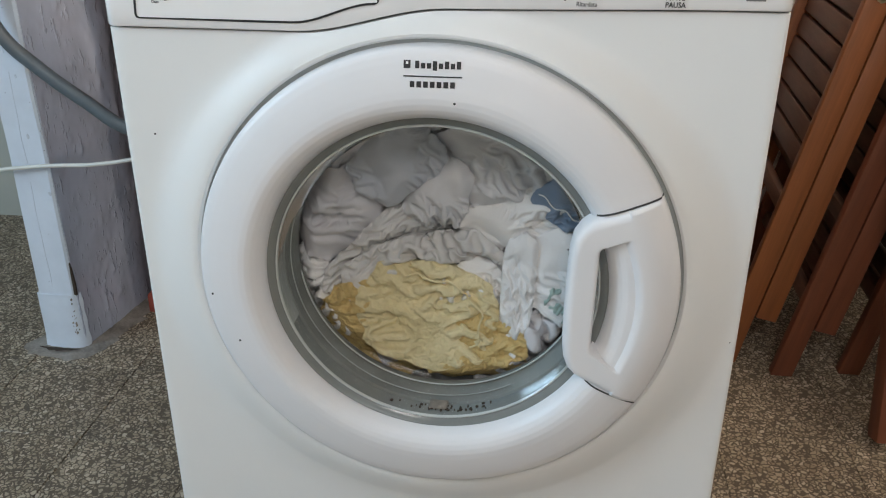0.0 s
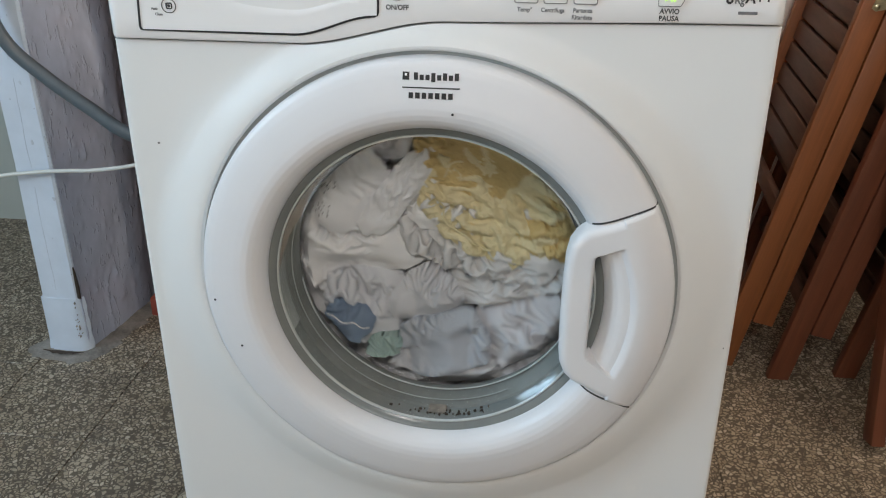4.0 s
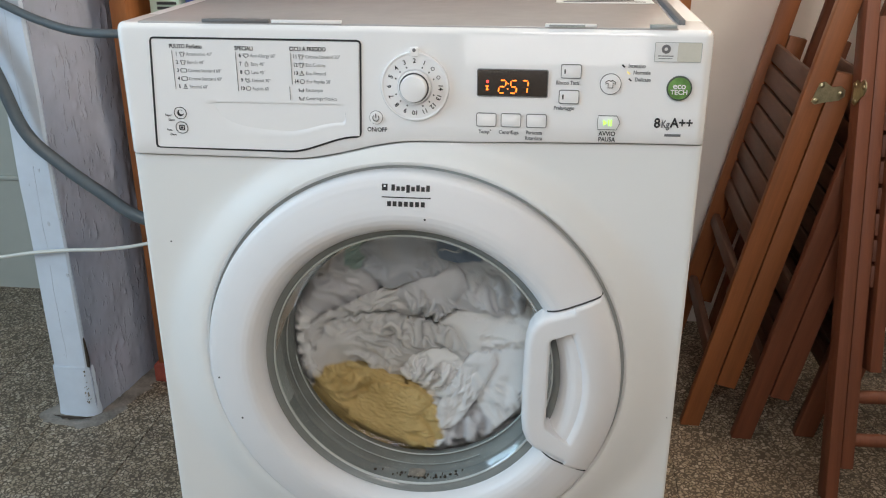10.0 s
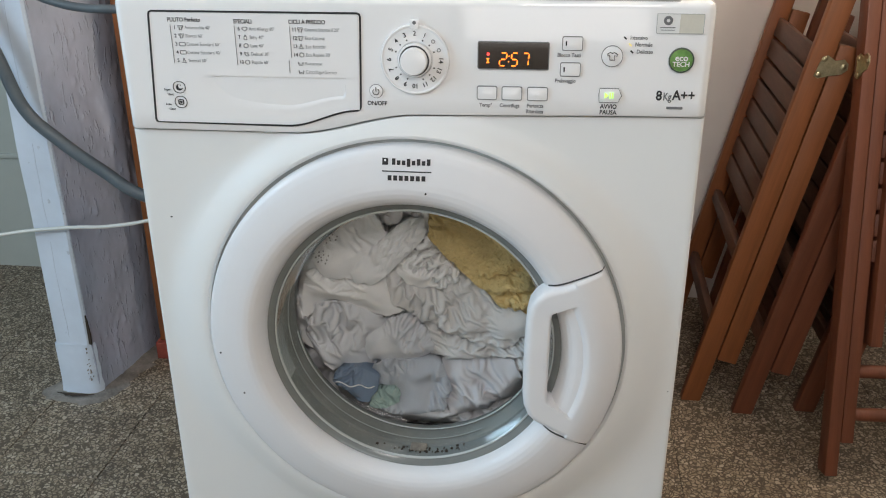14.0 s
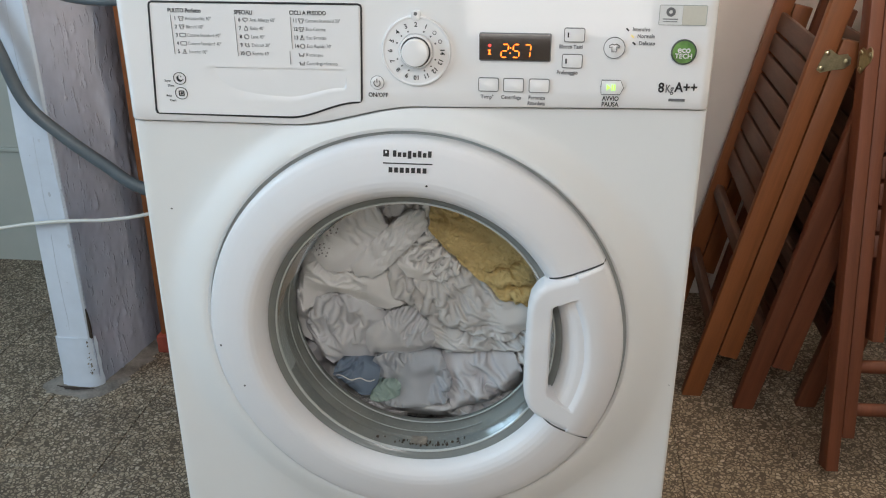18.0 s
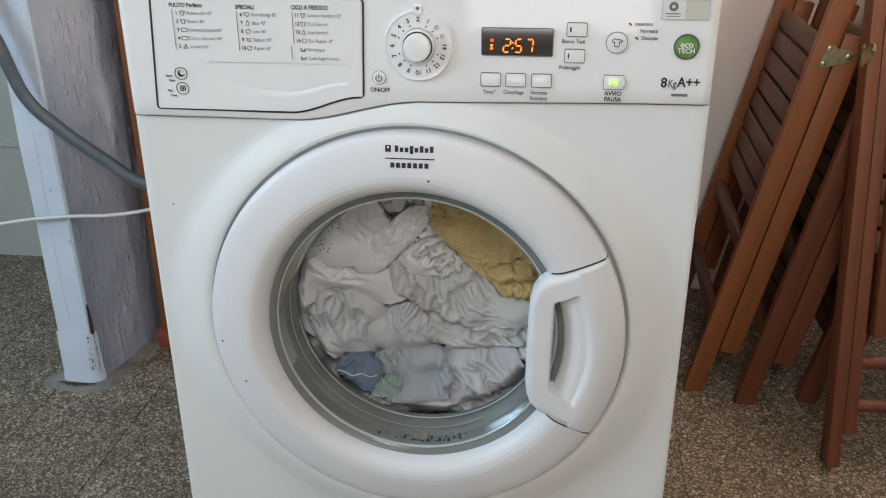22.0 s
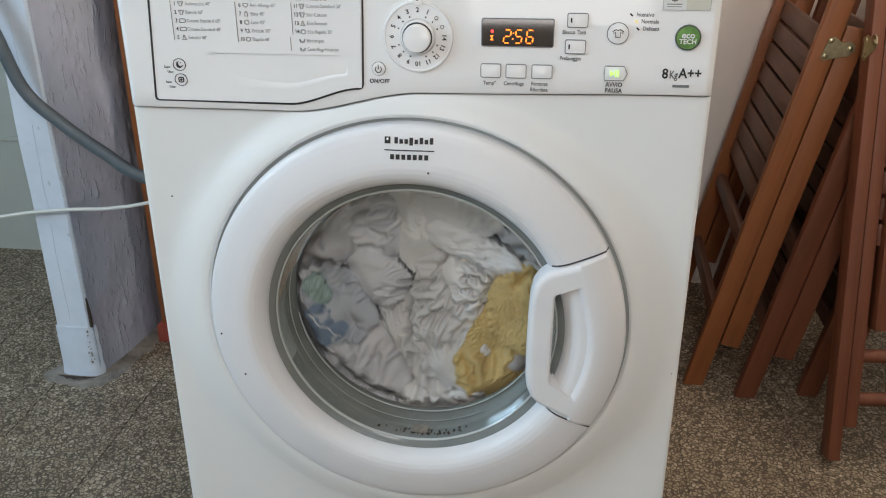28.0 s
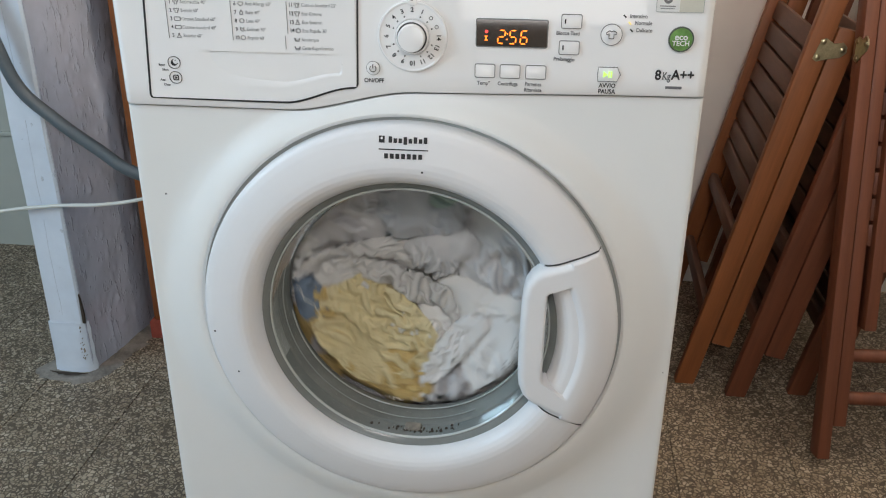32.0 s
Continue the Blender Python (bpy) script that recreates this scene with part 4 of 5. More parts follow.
    for k, s in enumerate(marks):
        a = 22.5 * k
        px, pz = dx + 0.0258 * math.sin(radians(a)), dz + 0.0258 * math.cos(radians(a))
        if s:
            writing(s, px, pz, 0.0043, dial, y=-0.0088, turn=a, align="CENTER")
        else:
            part("icon", outline(disc(px, pz, 0.0017, 10), 0.0006, -0.0088, -0.0081), M_GREYPRINT, dial, smooth=False)
        if k % 4 in (1, 3) or k in (2, 6, 10, 14):
            qx, qz = dx + 0.0205 * math.sin(radians(a)), dz + 0.0205 * math.cos(radians(a))
            part("dot", plate(disc(qx, qz, 0.0008, 10), -0.0088, -0.0081), M_BLACK, dial, smooth=False)
    # display
    disp = part("display", plate(rounded(0.0742, 0.1424, 0.7842, 0.8098, 0.0014), -0.0068, -0.0055), M_SCREEN, pan, "black display with orange digits", smooth=False)
    part("display_frame", outline(rounded(0.0738, 0.1428, 0.7838, 0.8102, 0.0016), 0.0009, -0.0071, -0.0055), M_GREYPRINT, disp, smooth=False)
    part("lock_lamp", plate(disc(0.0838, 0.7982, 0.0015, 12), -0.0074, -0.0066), M_REDLED, disp, "small red lamp", smooth=False)
    part("hourglass", plate([(0.0818, 0.7942), (0.0852, 0.7942), (0.0838, 0.7920), (0.0852, 0.7896), (0.0818, 0.7896), (0.0832, 0.7920)], -0.0074, -0.0066), M_ORANGE, disp, smooth=False)
    for k in range(2):
        part("colon_dot", plate(disc(0.1038 + 0.0003 * k, 0.7912 + 0.0052 * k, 0.0007, 8), -0.0074, -0.0066), M_ORANGE, disp, smooth=False)
    segments(disp)
    # buttons under the display
    for x, s in ((0.0733, "Temp°"), (0.0980, "Centrifuga"), (0.1232, "Partenza")):
        b = part("button", plate(rounded(x, x + 0.0196, 0.7533, 0.7665, 0.0018), -0.0072, -0.0055, 0.0004), M_PLASTIC, pan)
        part("button_outline", outline(rounded(x, x + 0.0196, 0.7533, 0.7665, 0.0018), 0.0007, -0.0074, -0.0060), M_GREYPRINT, b, smooth=False)
    writing("Temp°", 0.0755, 0.7475, 0.0036, pan, M_GREYPRINT, squash=0.9)
    writing("Centrifuga", 0.0958, 0.7475, 0.0036, pan, M_GREYPRINT, squash=0.9)
    writing("Partenza", 0.1228, 0.7478, 0.0036, pan, M_GREYPRINT, squash=0.9)
    writing("Ritardata", 0.1220, 0.7420, 0.0036, pan, M_GREYPRINT, squash=0.9)
    for x, z, s, sx in ((0.1553, 0.8032, "Blocco Tasti", 0.1508), (0.1543, 0.7782, "Prelavaggio", 0.1495)):
        b = part("button", plate(rounded(x, x + 0.0192, z, z + 0.0130, 0.0018), -0.0072, -0.0055, 0.0004), M_PLASTIC, pan)
        part("button_outline", outline(rounded(x, x + 0.0192, z, z + 0.0130, 0.0018), 0.0007, -0.0074, -0.0060), M_GREYPRINT, b, smooth=False)
        bar("indicator", x + 0.0030, x + 0.0044, z + 0.0042, z + 0.0088, b, y=-0.0076)
        writing(s, sx, z - 0.0048, 0.0036, pan, M_GREYPRINT, squash=0.86)
    # shirt button and its three levels
    sh = part("button", plate(disc(0.2032, 0.7982, 0.0098), -0.0072, -0.0055, 0.0004), M_PLASTIC, pan)
    part("button_outline", outline(disc(0.2032, 0.7982, 0.0100), 0.0006, -0.0073, -0.0060), M_GREYPRINT, sh, smooth=False)
    shirt = [(-0.0023, -0.0036), (0.0023, -0.0036), (0.0023, 0.001), (0.0045, 0.0002), (0.0050, 0.0020), (0.0018, 0.0038), (0, 0.0028), (-0.0018, 0.0038), (-0.0050, 0.0020), (-0.0045, 0.0002), (-0.0023, 0.001)]
    part("shirt_icon", outline([(0.2032 + x, 0.7982 + z) for x, z in shirt], 0.0006, -0.0080, -0.0071), M_BLACK, sh, smooth=False)
    for x, z, s, tx, m in ((0.2145, 0.8155, "Intensivo", 0.2190, M_BLACK), (0.2195, 0.8092, "Normale", 0.2240, M_YELLOWLED), (0.2215, 0.8025, "Delicato", 0.2258, M_BLACK)):
        part("level_lamp", plate([(x - 0.0018, z + 0.0008), (x - 0.0008, z + 0.0018), (x + 0.0016, z - 0.0004), (x + 0.0008, z - 0.0016)], -0.0071, -0.0058), m, pan, smooth=False)
        writing(s, tx, z + 0.0004, 0.0036, pan, M_GREYPRINT, squash=0.86)
    # start button
    st = part("start_button", plate([(0.1935, 0.7532), (0.2115, 0.7532), (0.2148, 0.7600), (0.2115, 0.7670), (0.1935, 0.7670), (0.1928, 0.7600)], -0.0074, -0.0055, 0.0004), M_PLASTIC, pan)
    part("button_outline", outline([(0.1935, 0.7532), (0.2115, 0.7532), (0.2148, 0.7600), (0.2115, 0.7670), (0.1935, 0.7670), (0.1928, 0.7600)], 0.0006, -0.0076, -0.0062), M_GREYPRINT, st, smooth=False)
    for p in (((0.1985, 0.7572), (0.2022, 0.7600), (0.1985, 0.7630)), ((0.2032, 0.7572), (0.2043, 0.7572), (0.2043, 0.7630), (0.2032, 0.7630)), ((0.2056, 0.7572), (0.2067, 0.7572), (0.2067, 0.7630), (0.2056, 0.7630))):
        part("start_lamp", plate(list(p), -0.0081, -0.0073), M_GREENLED, st, "glowing green sign", smooth=False)
    writing("AVVIO", 0.1948, 0.7488, 0.0042, pan, squash=0.9)
    writing("PAUSA", 0.1945, 0.7430, 0.0042, pan, squash=0.9)
    # badges and stickers
    eco = part("badge", lathe([(0.0118, -0.0055), (0.0118, -0.0078), (0.0108, -0.0084), (0.0106, -0.0080), (0, -0.0080)], 48, 0.2683, 0.7957), M_ECO, pan, "round green badge with dark rim")
    part("badge_rim", lathe([(0.0119, -0.0056), (0.0119, -0.0084), (0.0106, -0.0086), (0.0106, -0.0078)], 48, 0.2683, 0.7957), M_BADGERIM, eco)
    writing("eco", 0.2683, 0.7978, 0.0058, eco, M_PAPER, y=-0.0086, align="CENTER")
    writing("TECH", 0.2683, 0.7918, 0.0044, eco, M_PAPER, y=-0.0086, align="CENTER")
    writing("8", 0.2475, 0.7605, 0.0092, pan, squash=0.9)
    writing("Kg", 0.2545, 0.7597, 0.0072, pan, M_GREYPRINT, squash=0.7)
    writing("A++", 0.2632, 0.7612, 0.0092, pan, squash=0.88)
    bar("model_mark", 0.2585, 0.2740, 0.7478, 0.7502, pan, M_GREYPRINT)
    stk = part("sticker", plate(rounded(0.2425, 0.2635, 0.8205, 0.8388, 0.001), -0.0066, -0.0058), M_PAPER, pan, "white care sticker", smooth=False)
    part("sticker", plate(rounded(0.2640, 0.2862, 0.8205, 0.8388, 0.001), -0.0066, -0.0058), M_BEIGE, pan, "yellowed beige sticker", smooth=False)
    part("sticker_edge", outline(rounded(0.2427, 0.2860, 0.8206, 0.8387, 0.001), 0.0004, -0.0069, -0.0060), M_SHADETRIM, stk, smooth=False)
    part("sticker_mark", outline(disc(0.2530, 0.8325, 0.0030, 12), 0.0026, -0.0071, -0.0065), M_GREYPRINT, stk, smooth=False)
    bar("sticker_print", 0.2460, 0.2600, 0.8256, 0.8264, stk, M_GREYPRINT, y=-0.0071)
    bar("sticker_print", 0.2465, 0.2595, 0.8234, 0.8239, stk, M_GREYPRINT, y=-0.0071)
    # door
    ring = [(0.2315, 0.02), (0.2315, -0.016)] + [(r, ring_y(r)) for r in [0.2315 - 0.065 * k / 60 for k in range(61)]] + [(0.1665, -0.004)]
    door = part("door", lathe(ring, 200, CX, CZ), M_DOOR, w, "white glossy round door ring")
    # the joint's wall is white; this ring puts its shade in as grey
    part("gap_shade", lathe([(0.2312, -0.007), (0.2357, -0.007), (0.2357, 0.005), (0.2312, 0.005)], 160, CX, CZ), M_SHADETRIM, w, "grey ring painted as the shaded white inside the door joint")
    part("door_rim", lathe([(0.1668, -0.0163), (0.1652, -0.0158), (0.1632, -0.0147), (0.1608, -0.0130), (0.1593, -0.0116)], 160, CX, CZ), M_RIM, door, "grey translucent inner rim")
    part("rim_wall", lathe([(0.1593, -0.0114), (0.1591, 0.0), (0.1590, 0.012)], 160, CX, CZ), M_RIM, door)
    part("glass_lip", lathe([(0.1592, -0.0115), (0.1586, -0.0130), (0.1574, -0.0130), (0.1570, -0.0115), (0.1570, -0.0100)], 160, CX, CZ), M_LIP, door, "thin bright glass edge")
    bowl = [(0.1571, -0.0115), (0.1562, 0.0), (0.1540, 0.012), (0.1505, 0.026), (0.1485, 0.033), (0.1462, 0.0372), (0.142, 0.0398), (0.134, 0.0418), (0.122, 0.0442), (0.105, 0.0470), (0.092, 0.0497), (0.082, 0.0515), (0.055, 0.0548), (0.027, 0.0560), (0, 0.0564)]
    part("glass_collar", lathe([(0.1588, -0.0110), (0.1574, -0.0100), (0.1572, 0.0), (0.1580, 0.013), (0.1588, 0.013)], 120, CX, CZ, -112, 112), M_COLLAR, door, "pale thick edge of the glass")
    for name, rows, mat, label in (("glass_wall", bowl[:6], M_HAZE, "hazy grey wall of the glass bowl"), ("door_glass", bowl[5:], M_GLASS, "clear bowl-shaped glass")):
        g = part(name, lathe(rows, 160, CX, CZ), mat, door, label)
        g.visible_shadow = False
    # two opaque arcs drawn as the reflected lines low on the bowl
    part("bowl_glint", lathe([(0.1490 + 0.0009 * math.cos(t), 0.0352 + 0.0009 * math.sin(t)) for t in [0.785 * q for q in range(9)]], 120, CX, CZ, 105, 262), M_LIP, door, "pale arc painted as the reflection along the bowl's moulded edge")
    part("bowl_glint", lathe([(0.1530 + 0.0007 * math.cos(t), 0.0205 + 0.0007 * math.sin(t)) for t in [0.785 * q for q in range(9)]], 120, CX, CZ, 150, 292), M_COLLAR, door, "faint arc painted as a second reflection on the bowl's step")
    part("door_handle", handle_mesh(), M_DOOR, door, "white plastic pull handle")
    for (xa, za), (xb, zb) in (((0.152, 0.5622), (0.2095, 0.5812)), ((0.149, 0.3905), (0.2050, 0.3622))):
        bm = bmesh.new()
        rows = []
        for k in range(25):
            x, z = xa + (xb - xa) * k / 24, za + (zb - za) * k / 24
            y = ring_y(math.hypot(x - CX, z - CZ)) - 0.0006
            rows.append([bm.verts.new((x, y + d, z + h)) for h, d in ((-0.0009, 0.003), (-0.0009, 0), (0.0009, 0), (0.0009, 0.003))])
        for a, b in zip(rows, rows[1:]):
            for k in range(3):
                bm.faces.new((a[k], a[k + 1], b[k + 1], b[k]))
        bmesh.ops.recalc_face_normals(bm, faces=bm.faces[:])
        part("handle_joint", bm, M_GAP, door, smooth=False)
    # brand mark: a square and bars
    def on_ring(x, z):
        return ring_y(math.hypot(x - CX, z - CZ)) - 0.0005
    def mark(x0, x1, z0, z1, mat, lift=0.0):
        n = max(2, int((x1 - x0) / 0.002))
        xs = [x0 + (x1 - x0) * k / n for k in range(n + 1)]
        bm = bmesh.new()
        rows = [[bm.verts.new((x, on_ring(x, z) - lift + d, z)) for z, d in ((z0, 0.002), (z0, 0), (z1, 0), (z1, 0.002))] for x in xs]
        for a, b in zip(rows, rows[1:]):
            for k in range(3):
                bm.faces.new((a[k], a[k + 1], b[k + 1], b[k]))
        bmesh.ops.recalc_face_normals(bm, faces=bm.faces[:])
        part("brand_mark", bm, mat, door, smooth=False)
    mark(-0.0205, -0.0145, 0.6897, 0.6962, M_BLACK)
    mark(-0.0185, -0.0165, 0.6932, 0.6952, M_PLASTIC, 0.0004)
    for k in range(8):
        x = -0.0105 + 0.0051 * k
        mark(x, x + 0.0036, 0.6899 if k != 3 else 0.6884, 0.6942 if k in (1, 2, 4, 6) else 0.6959, M_BLACK)
    mark(-0.0205, 0.0300, 0.6828, 0.6838, M_BLACK)
    for k in range(7):
        x = -0.0148 + 0.0058 * k
        mark(x, x + 0.0040, 0.6742, 0.6792, M_BLACK)
    for x, z in ((-0.2166, 0.4571), (-0.1922, 0.4072), (0.024, 0.661)):
        y = on_ring(x, z)
        part("paint_chip", plate(disc(x, z, 0.0012, 7), y, y + 0.002), M_BLACK, door, smooth=False)
    # gasket and drum
    gasket = part("gasket", lathe([(0.2355, 0.03), (0.205, 0.024), (0.176, 0.017), (0.166, 0.0135), (0.1605, 0.0130), (0.1575, 0.0150), (0.1560, 0.0200), (0.1545, 0.0280), (0.1525, 0.0345), (0.1510, 0.0420), (0.1520, 0.0480), (0.157, 0.0510), (0.170, 0.0525), (0.18, 0.053)], 160, CX, CZ), M_RUBBER, w, "grey rubber door seal")
    part("drain_notch", box(CX - 0.009, CX + 0.011, 0.0020, 0.0170, CZ - 0.1600, CZ - 0.1562, 0.0016), M_STAIN, gasket, "brown stained drain notch")
    rnd = random.Random(8)
    for k in range(44):
        a = radians(175 + rnd.gauss(0, 9))
        r = 0.1583 + 0.0004 * rnd.random()
        x, z = CX + r * math.sin(a), CZ + r * math.cos(a)
        s = 0.0004 + 0.0008 * rnd.random() ** 2
        part("grime", plate([(x + s * 1.6 * math.cos(t), z + s * math.sin(t)) for t in (0, 1, 2.2, 3.3, 4.4, 5.4)], *(lambda v: (v, v + 0.0025))(-0.002 + 0.009 * rnd.random())), M_GRIME, gasket, smooth=False)
    return w


machine = washing_machine()


def drum():
    d = thing("drum", lathe([(0.170, 0.046), (0.176, 0.041), (0.236, 0.050), (0.243, 0.058), (0.243, 0.40), (0.235, 0.41), (0, 0.415)], 96), M_STEEL)
    d.parent = machine
    d.location = (CX, 0, CZ)
    d["label"] = "perforated steel drum"
    for k in range(3):
        bm = box(-0.022, 0.022, 0.09, 0.40, 0.185, 0.243, 0.012)
        f = part("lifter", bm, M_RIM, d)
        f.rotation_euler = (0, radians(120 * k + 20), 0)
    return d


DRUM = drum()

# ---- the laundry ----


BOWL = ((0, 0.0570), (0.027, 0.0566), (0.055, 0.0554), (0.082, 0.0529), (0.105, 0.0496), (0.122, 0.0461), (0.134, 0.0431), (0.142, 0.0405), (0.1462, 0.0380), (0.1500, 0.045), (0.156, 0.058), (0.3, 0.075))


def glass_y(r):
    """How far forward the washing can come at a radius: up to the bowl, and back behind the seal."""
    for (a, ya), (b, yb) in zip(BOWL, BOWL[1:]):
        if r <= b:
            return ya + (yb - ya) * (r - a) / (b - a)
    return BOWL[-1][1]


GLASS_R, GLASS_Y = np.array([r for r, y in BOWL]), np.array([y for r, y in BOWL])


FRONT = np.full((260, 260), -1.0)      # the back of the washing laid so far, from the glass inwards


def cell(x):
    return np.clip(((x + 0.195) / 0.0015).astype(int), 1, 258)


def upsample(P, k):
    """Smooth curves through the rows of a grid of points, k steps to a span."""
    n = len(P)
    idx = np.arange(n - 1)
    a, b, c, d = P[np.maximum(idx - 1, 0)], P[idx], P[idx + 1], P[np.minimum(idx + 2, n - 1)]
    rows = []
    for q in range(k):
        t = q / k
        rows.append(0.5 * (2 * b + (c - a) * t + (2 * a - 5 * b + 4 * c - d) * t * t + (3 * b - a - 3 * c + d) * t ** 3))
    out = np.stack(rows, 1).reshape(-1, *P.shape[1:])
    return np.concatenate([out, P[-1:]])


def garment(name, cx, cz, rx, rz, turn, press, seed, mat, fold, tuck=0.8, thick=0.012, curl=1.0, stiff=0.12, label="", category="garment", n=92, fine=2, terry=0.0, layered=True):
    """A piece of cloth gathered into less room than it needs and pressed between the glass and the washing behind it, so that it buckles.
    fold: the way its folds run, in degrees; tuck: how much cloth is gathered; thick: the room it has; curl: how far the folds wander."""
    rnd = random.Random(seed)
    thick *= 1.25
    off = Vector((rnd.uniform(-50, 50), rnd.uniform(-50, 50), rnd.uniform(-50, 50)))
    g = np.linspace(-1, 1, n)
    U, V = np.meshgrid(g, g, indexing="ij")
    X, Z = U * np.sqrt(1 - 0.34 * V * V), V * np.sqrt(1 - 0.34 * U * U)

    def field(f, shift):
        return np.array([[noise.noise(off + Vector((x * f, z * f, shift))) for x, z in zip(p, q)] for p, q in zip(X * rx, Z * rz)])

    A = np.arctan2(Z, X)
    wob = np.array([[1 + 0.13 * noise.noise(off + Vector((1.4 * math.cos(a), 1.4 * math.sin(a), 0))) + 0.07 * noise.noise(off + Vector((4 * math.cos(a), 4 * math.sin(a), 3))) for a in row] for row in A])
    ca, sa = math.cos(radians(turn)), math.sin(radians(turn))
    u, v = X * rx * wob, Z * rz * wob
    T = np.stack([cx + u * ca - v * sa, cz + u * sa + v * ca], -1)
    way = radians(fold) + curl * 2.0 * field(17, 1.0)
    ease = tuck * np.clip(0.42 + 2.4 * field(15, 5.0), 0.0, 1.6)

    def room(x, z):
        y = np.interp(np.hypot(x, z), GLASS_R, GLASS_Y) + press
        return np.maximum(y, FRONT[cell(x), cell(z)] + 0.0008) if layered else y

    P = np.stack([T[..., 0], room(T[..., 0], T[..., 1]) + thick * (0.5 + 1.0 * field(42, 9.0) + 0.5 * field(95, 2.0)), T[..., 1]], -1)
    links = []
    for di, dj, w in ((1, 0, 0.5), (0, 1, 0.5), (1, 1, 0.25), (1, -1, 0.25), (2, 0, stiff * 0.8), (0, 2, stiff * 0.8), (4, 0, stiff * 0.4), (0, 4, stiff * 0.4)):
        a = (slice(0, n - di), slice(max(0, -dj), n - max(0, dj)))
        b = (slice(di, n), slice(max(0, dj), n - max(0, -dj)))
        d = T[b] - T[a]
        m, e = (way[a] + way[b]) / 2, (ease[a] + ease[b]) / 2
        al, ac = d[..., 0] * np.cos(m) + d[..., 1] * np.sin(m), -d[..., 0] * np.sin(m) + d[..., 1] * np.cos(m)
        links.append((a, b, w, np.hypot(al * (1 + 0.30 * e), ac * (1 + e)), di > 1 or dj > 1))
    rim = np.zeros((n, n), bool)
    rim[0], rim[-1], rim[:, 0], rim[:, -1] = True, True, True, True
    old = P.copy()
    for step in range(230):
        acc = np.zeros_like(P)
        for a, b, w, rest, bend in links:
            d = P[b] - P[a]
            length = np.sqrt((d * d).sum(-1)) + 1e-9
            pull = w * (length - rest) / length
            if bend:
                pull = np.minimum(pull, 0)
            c = d * (0.5 * pull)[..., None]
            acc[a] += c
            acc[b] -= c
        now = P + 0.8 * acc + 0.72 * (P - old)
        old, P = P, now
        P[..., 0] += 0.004 * (T[..., 0] - P[..., 0])
        P[..., 2] += 0.004 * (T[..., 1] - P[..., 2])
        P[rim, 0], P[rim, 2] = T[rim, 0], T[rim, 1]
        y = room(P[..., 0], P[..., 2])
        P[..., 1] = np.clip(P[..., 1], y, y + 1.3 * thick)
        P[rim, 1] = y[rim] + 0.7 * thick + 0.002
    for _ in range(1):
        P[1:-1, 1:-1] = 0.6 * P[1:-1, 1:-1] + 0.1 * (P[2:, 1:-1] + P[:-2, 1:-1] + P[1:-1, 2:] + P[1:-1, :-2])
    P = upsample(P, fine)
    P = upsample(P.transpose(1, 0, 2), fine).transpose(1, 0, 2)
    if terry:
        P[..., 1] -= terry * np.array([[noise.noise(Vector((x * 300, z * 300, seed))) for x, y, z in row] for row in P])
    if layered:
        here = np.full_like(FRONT, -1.0)
        np.maximum.at(here, (cell(P[..., 0]), cell(P[..., 2])), P[..., 1])
        for i in (-1, 0, 1):
            for j in (-1, 0, 1):
                np.maximum(FRONT[1:-1, 1:-1], here[1 + i:259 + i, 1 + j:259 + j], out=FRONT[1:-1, 1:-1])
    h = len(P)
    ids = np.arange(h * h).reshape(h, h)
    faces = np.stack([ids[:-1, :-1], ids[1:, :-1], ids[1:, 1:], ids[:-1, 1:]], -1).reshape(-1, 4)
    ring = np.concatenate([ids[0, :-1], ids[:-1, -1], ids[-1, :0:-1], ids[:0:-1, 0]])
    hem = P.reshape(-1, 3)[ring]
    back = np.stack([cx + (hem[:, 0] - cx) * 0.8, hem[:, 1] + 0.04, cz + (hem[:, 2] - cz) * 0.8], -1)
    k, base = len(ring), h * h
    sides = [(ring[q], ring[(q + 1) % k], base + (q + 1) % k, base + q) for q in range(k)]
    me = bpy.data.meshes.new(name)
    me.from_pydata(np.concatenate([P.reshape(-1, 3), back]).tolist(), [], faces.tolist() + [[int(c) for c in f] for f in sides] + [list(range(base, base + k))])
    me.materials.append(mat)
    me.shade_smooth()
    ob = new(name, me)
    ob.location = (CX, 0, CZ)
    return tagged(ob, label, category, group="washing in the drum")


# W[1], W[3] and W[4] have shade in their colour, mostly for lower pieces
W = M_WHITE
WASH = {}
# laid from the glass inwards, each piece behind those before it
WASH["yellow3"] = garment("yellow_bathrobe", 0.058, 0.054, 0.076, 0.060, -44, 0.0002, 19, M_CREAM, -46, 0.55, 0.0075, 0.55, 0.34, "pale yellow terry bathrobe rolled in thick folds", "bathrobe", 84, 3, 0.0011, False)
WASH["yellow"] = garment("yellow_towel", 0.066, 0.100, 0.056, 0.044, -38, 0.0002, 17, M_YELLOW, 115, 0.4, 0.010, 1.0, 0.22, "wet yellow terry towel", "towel", 70, 3, 0.0014)
WASH["band"] = garment("napkin", -0.036, 0.079, 0.019, 0.062, -44, 0.0012, 5, W[0], 46, 0.15, 0.004, 0.5, 0.16, "flat folded white napkin", "napkin", 60)
WASH["blue"] = garment("blue_sock", -0.084, -0.101, 0.029, 0.021, -16, 0.0004, 15, M_BLUE, -15, 0.6, 0.008, 1.0, 0.12, "small blue sock with a pale edge", "sock", 50)
WASH["teal"] = garment("teal_cloth", -0.048, -0.120, 0.020, 0.012, 15, 0.0006, 16, M_TEAL, 20, 0.6, 0.008, 1.0, 0.12, "thin teal green cloth", "cloth", 44)
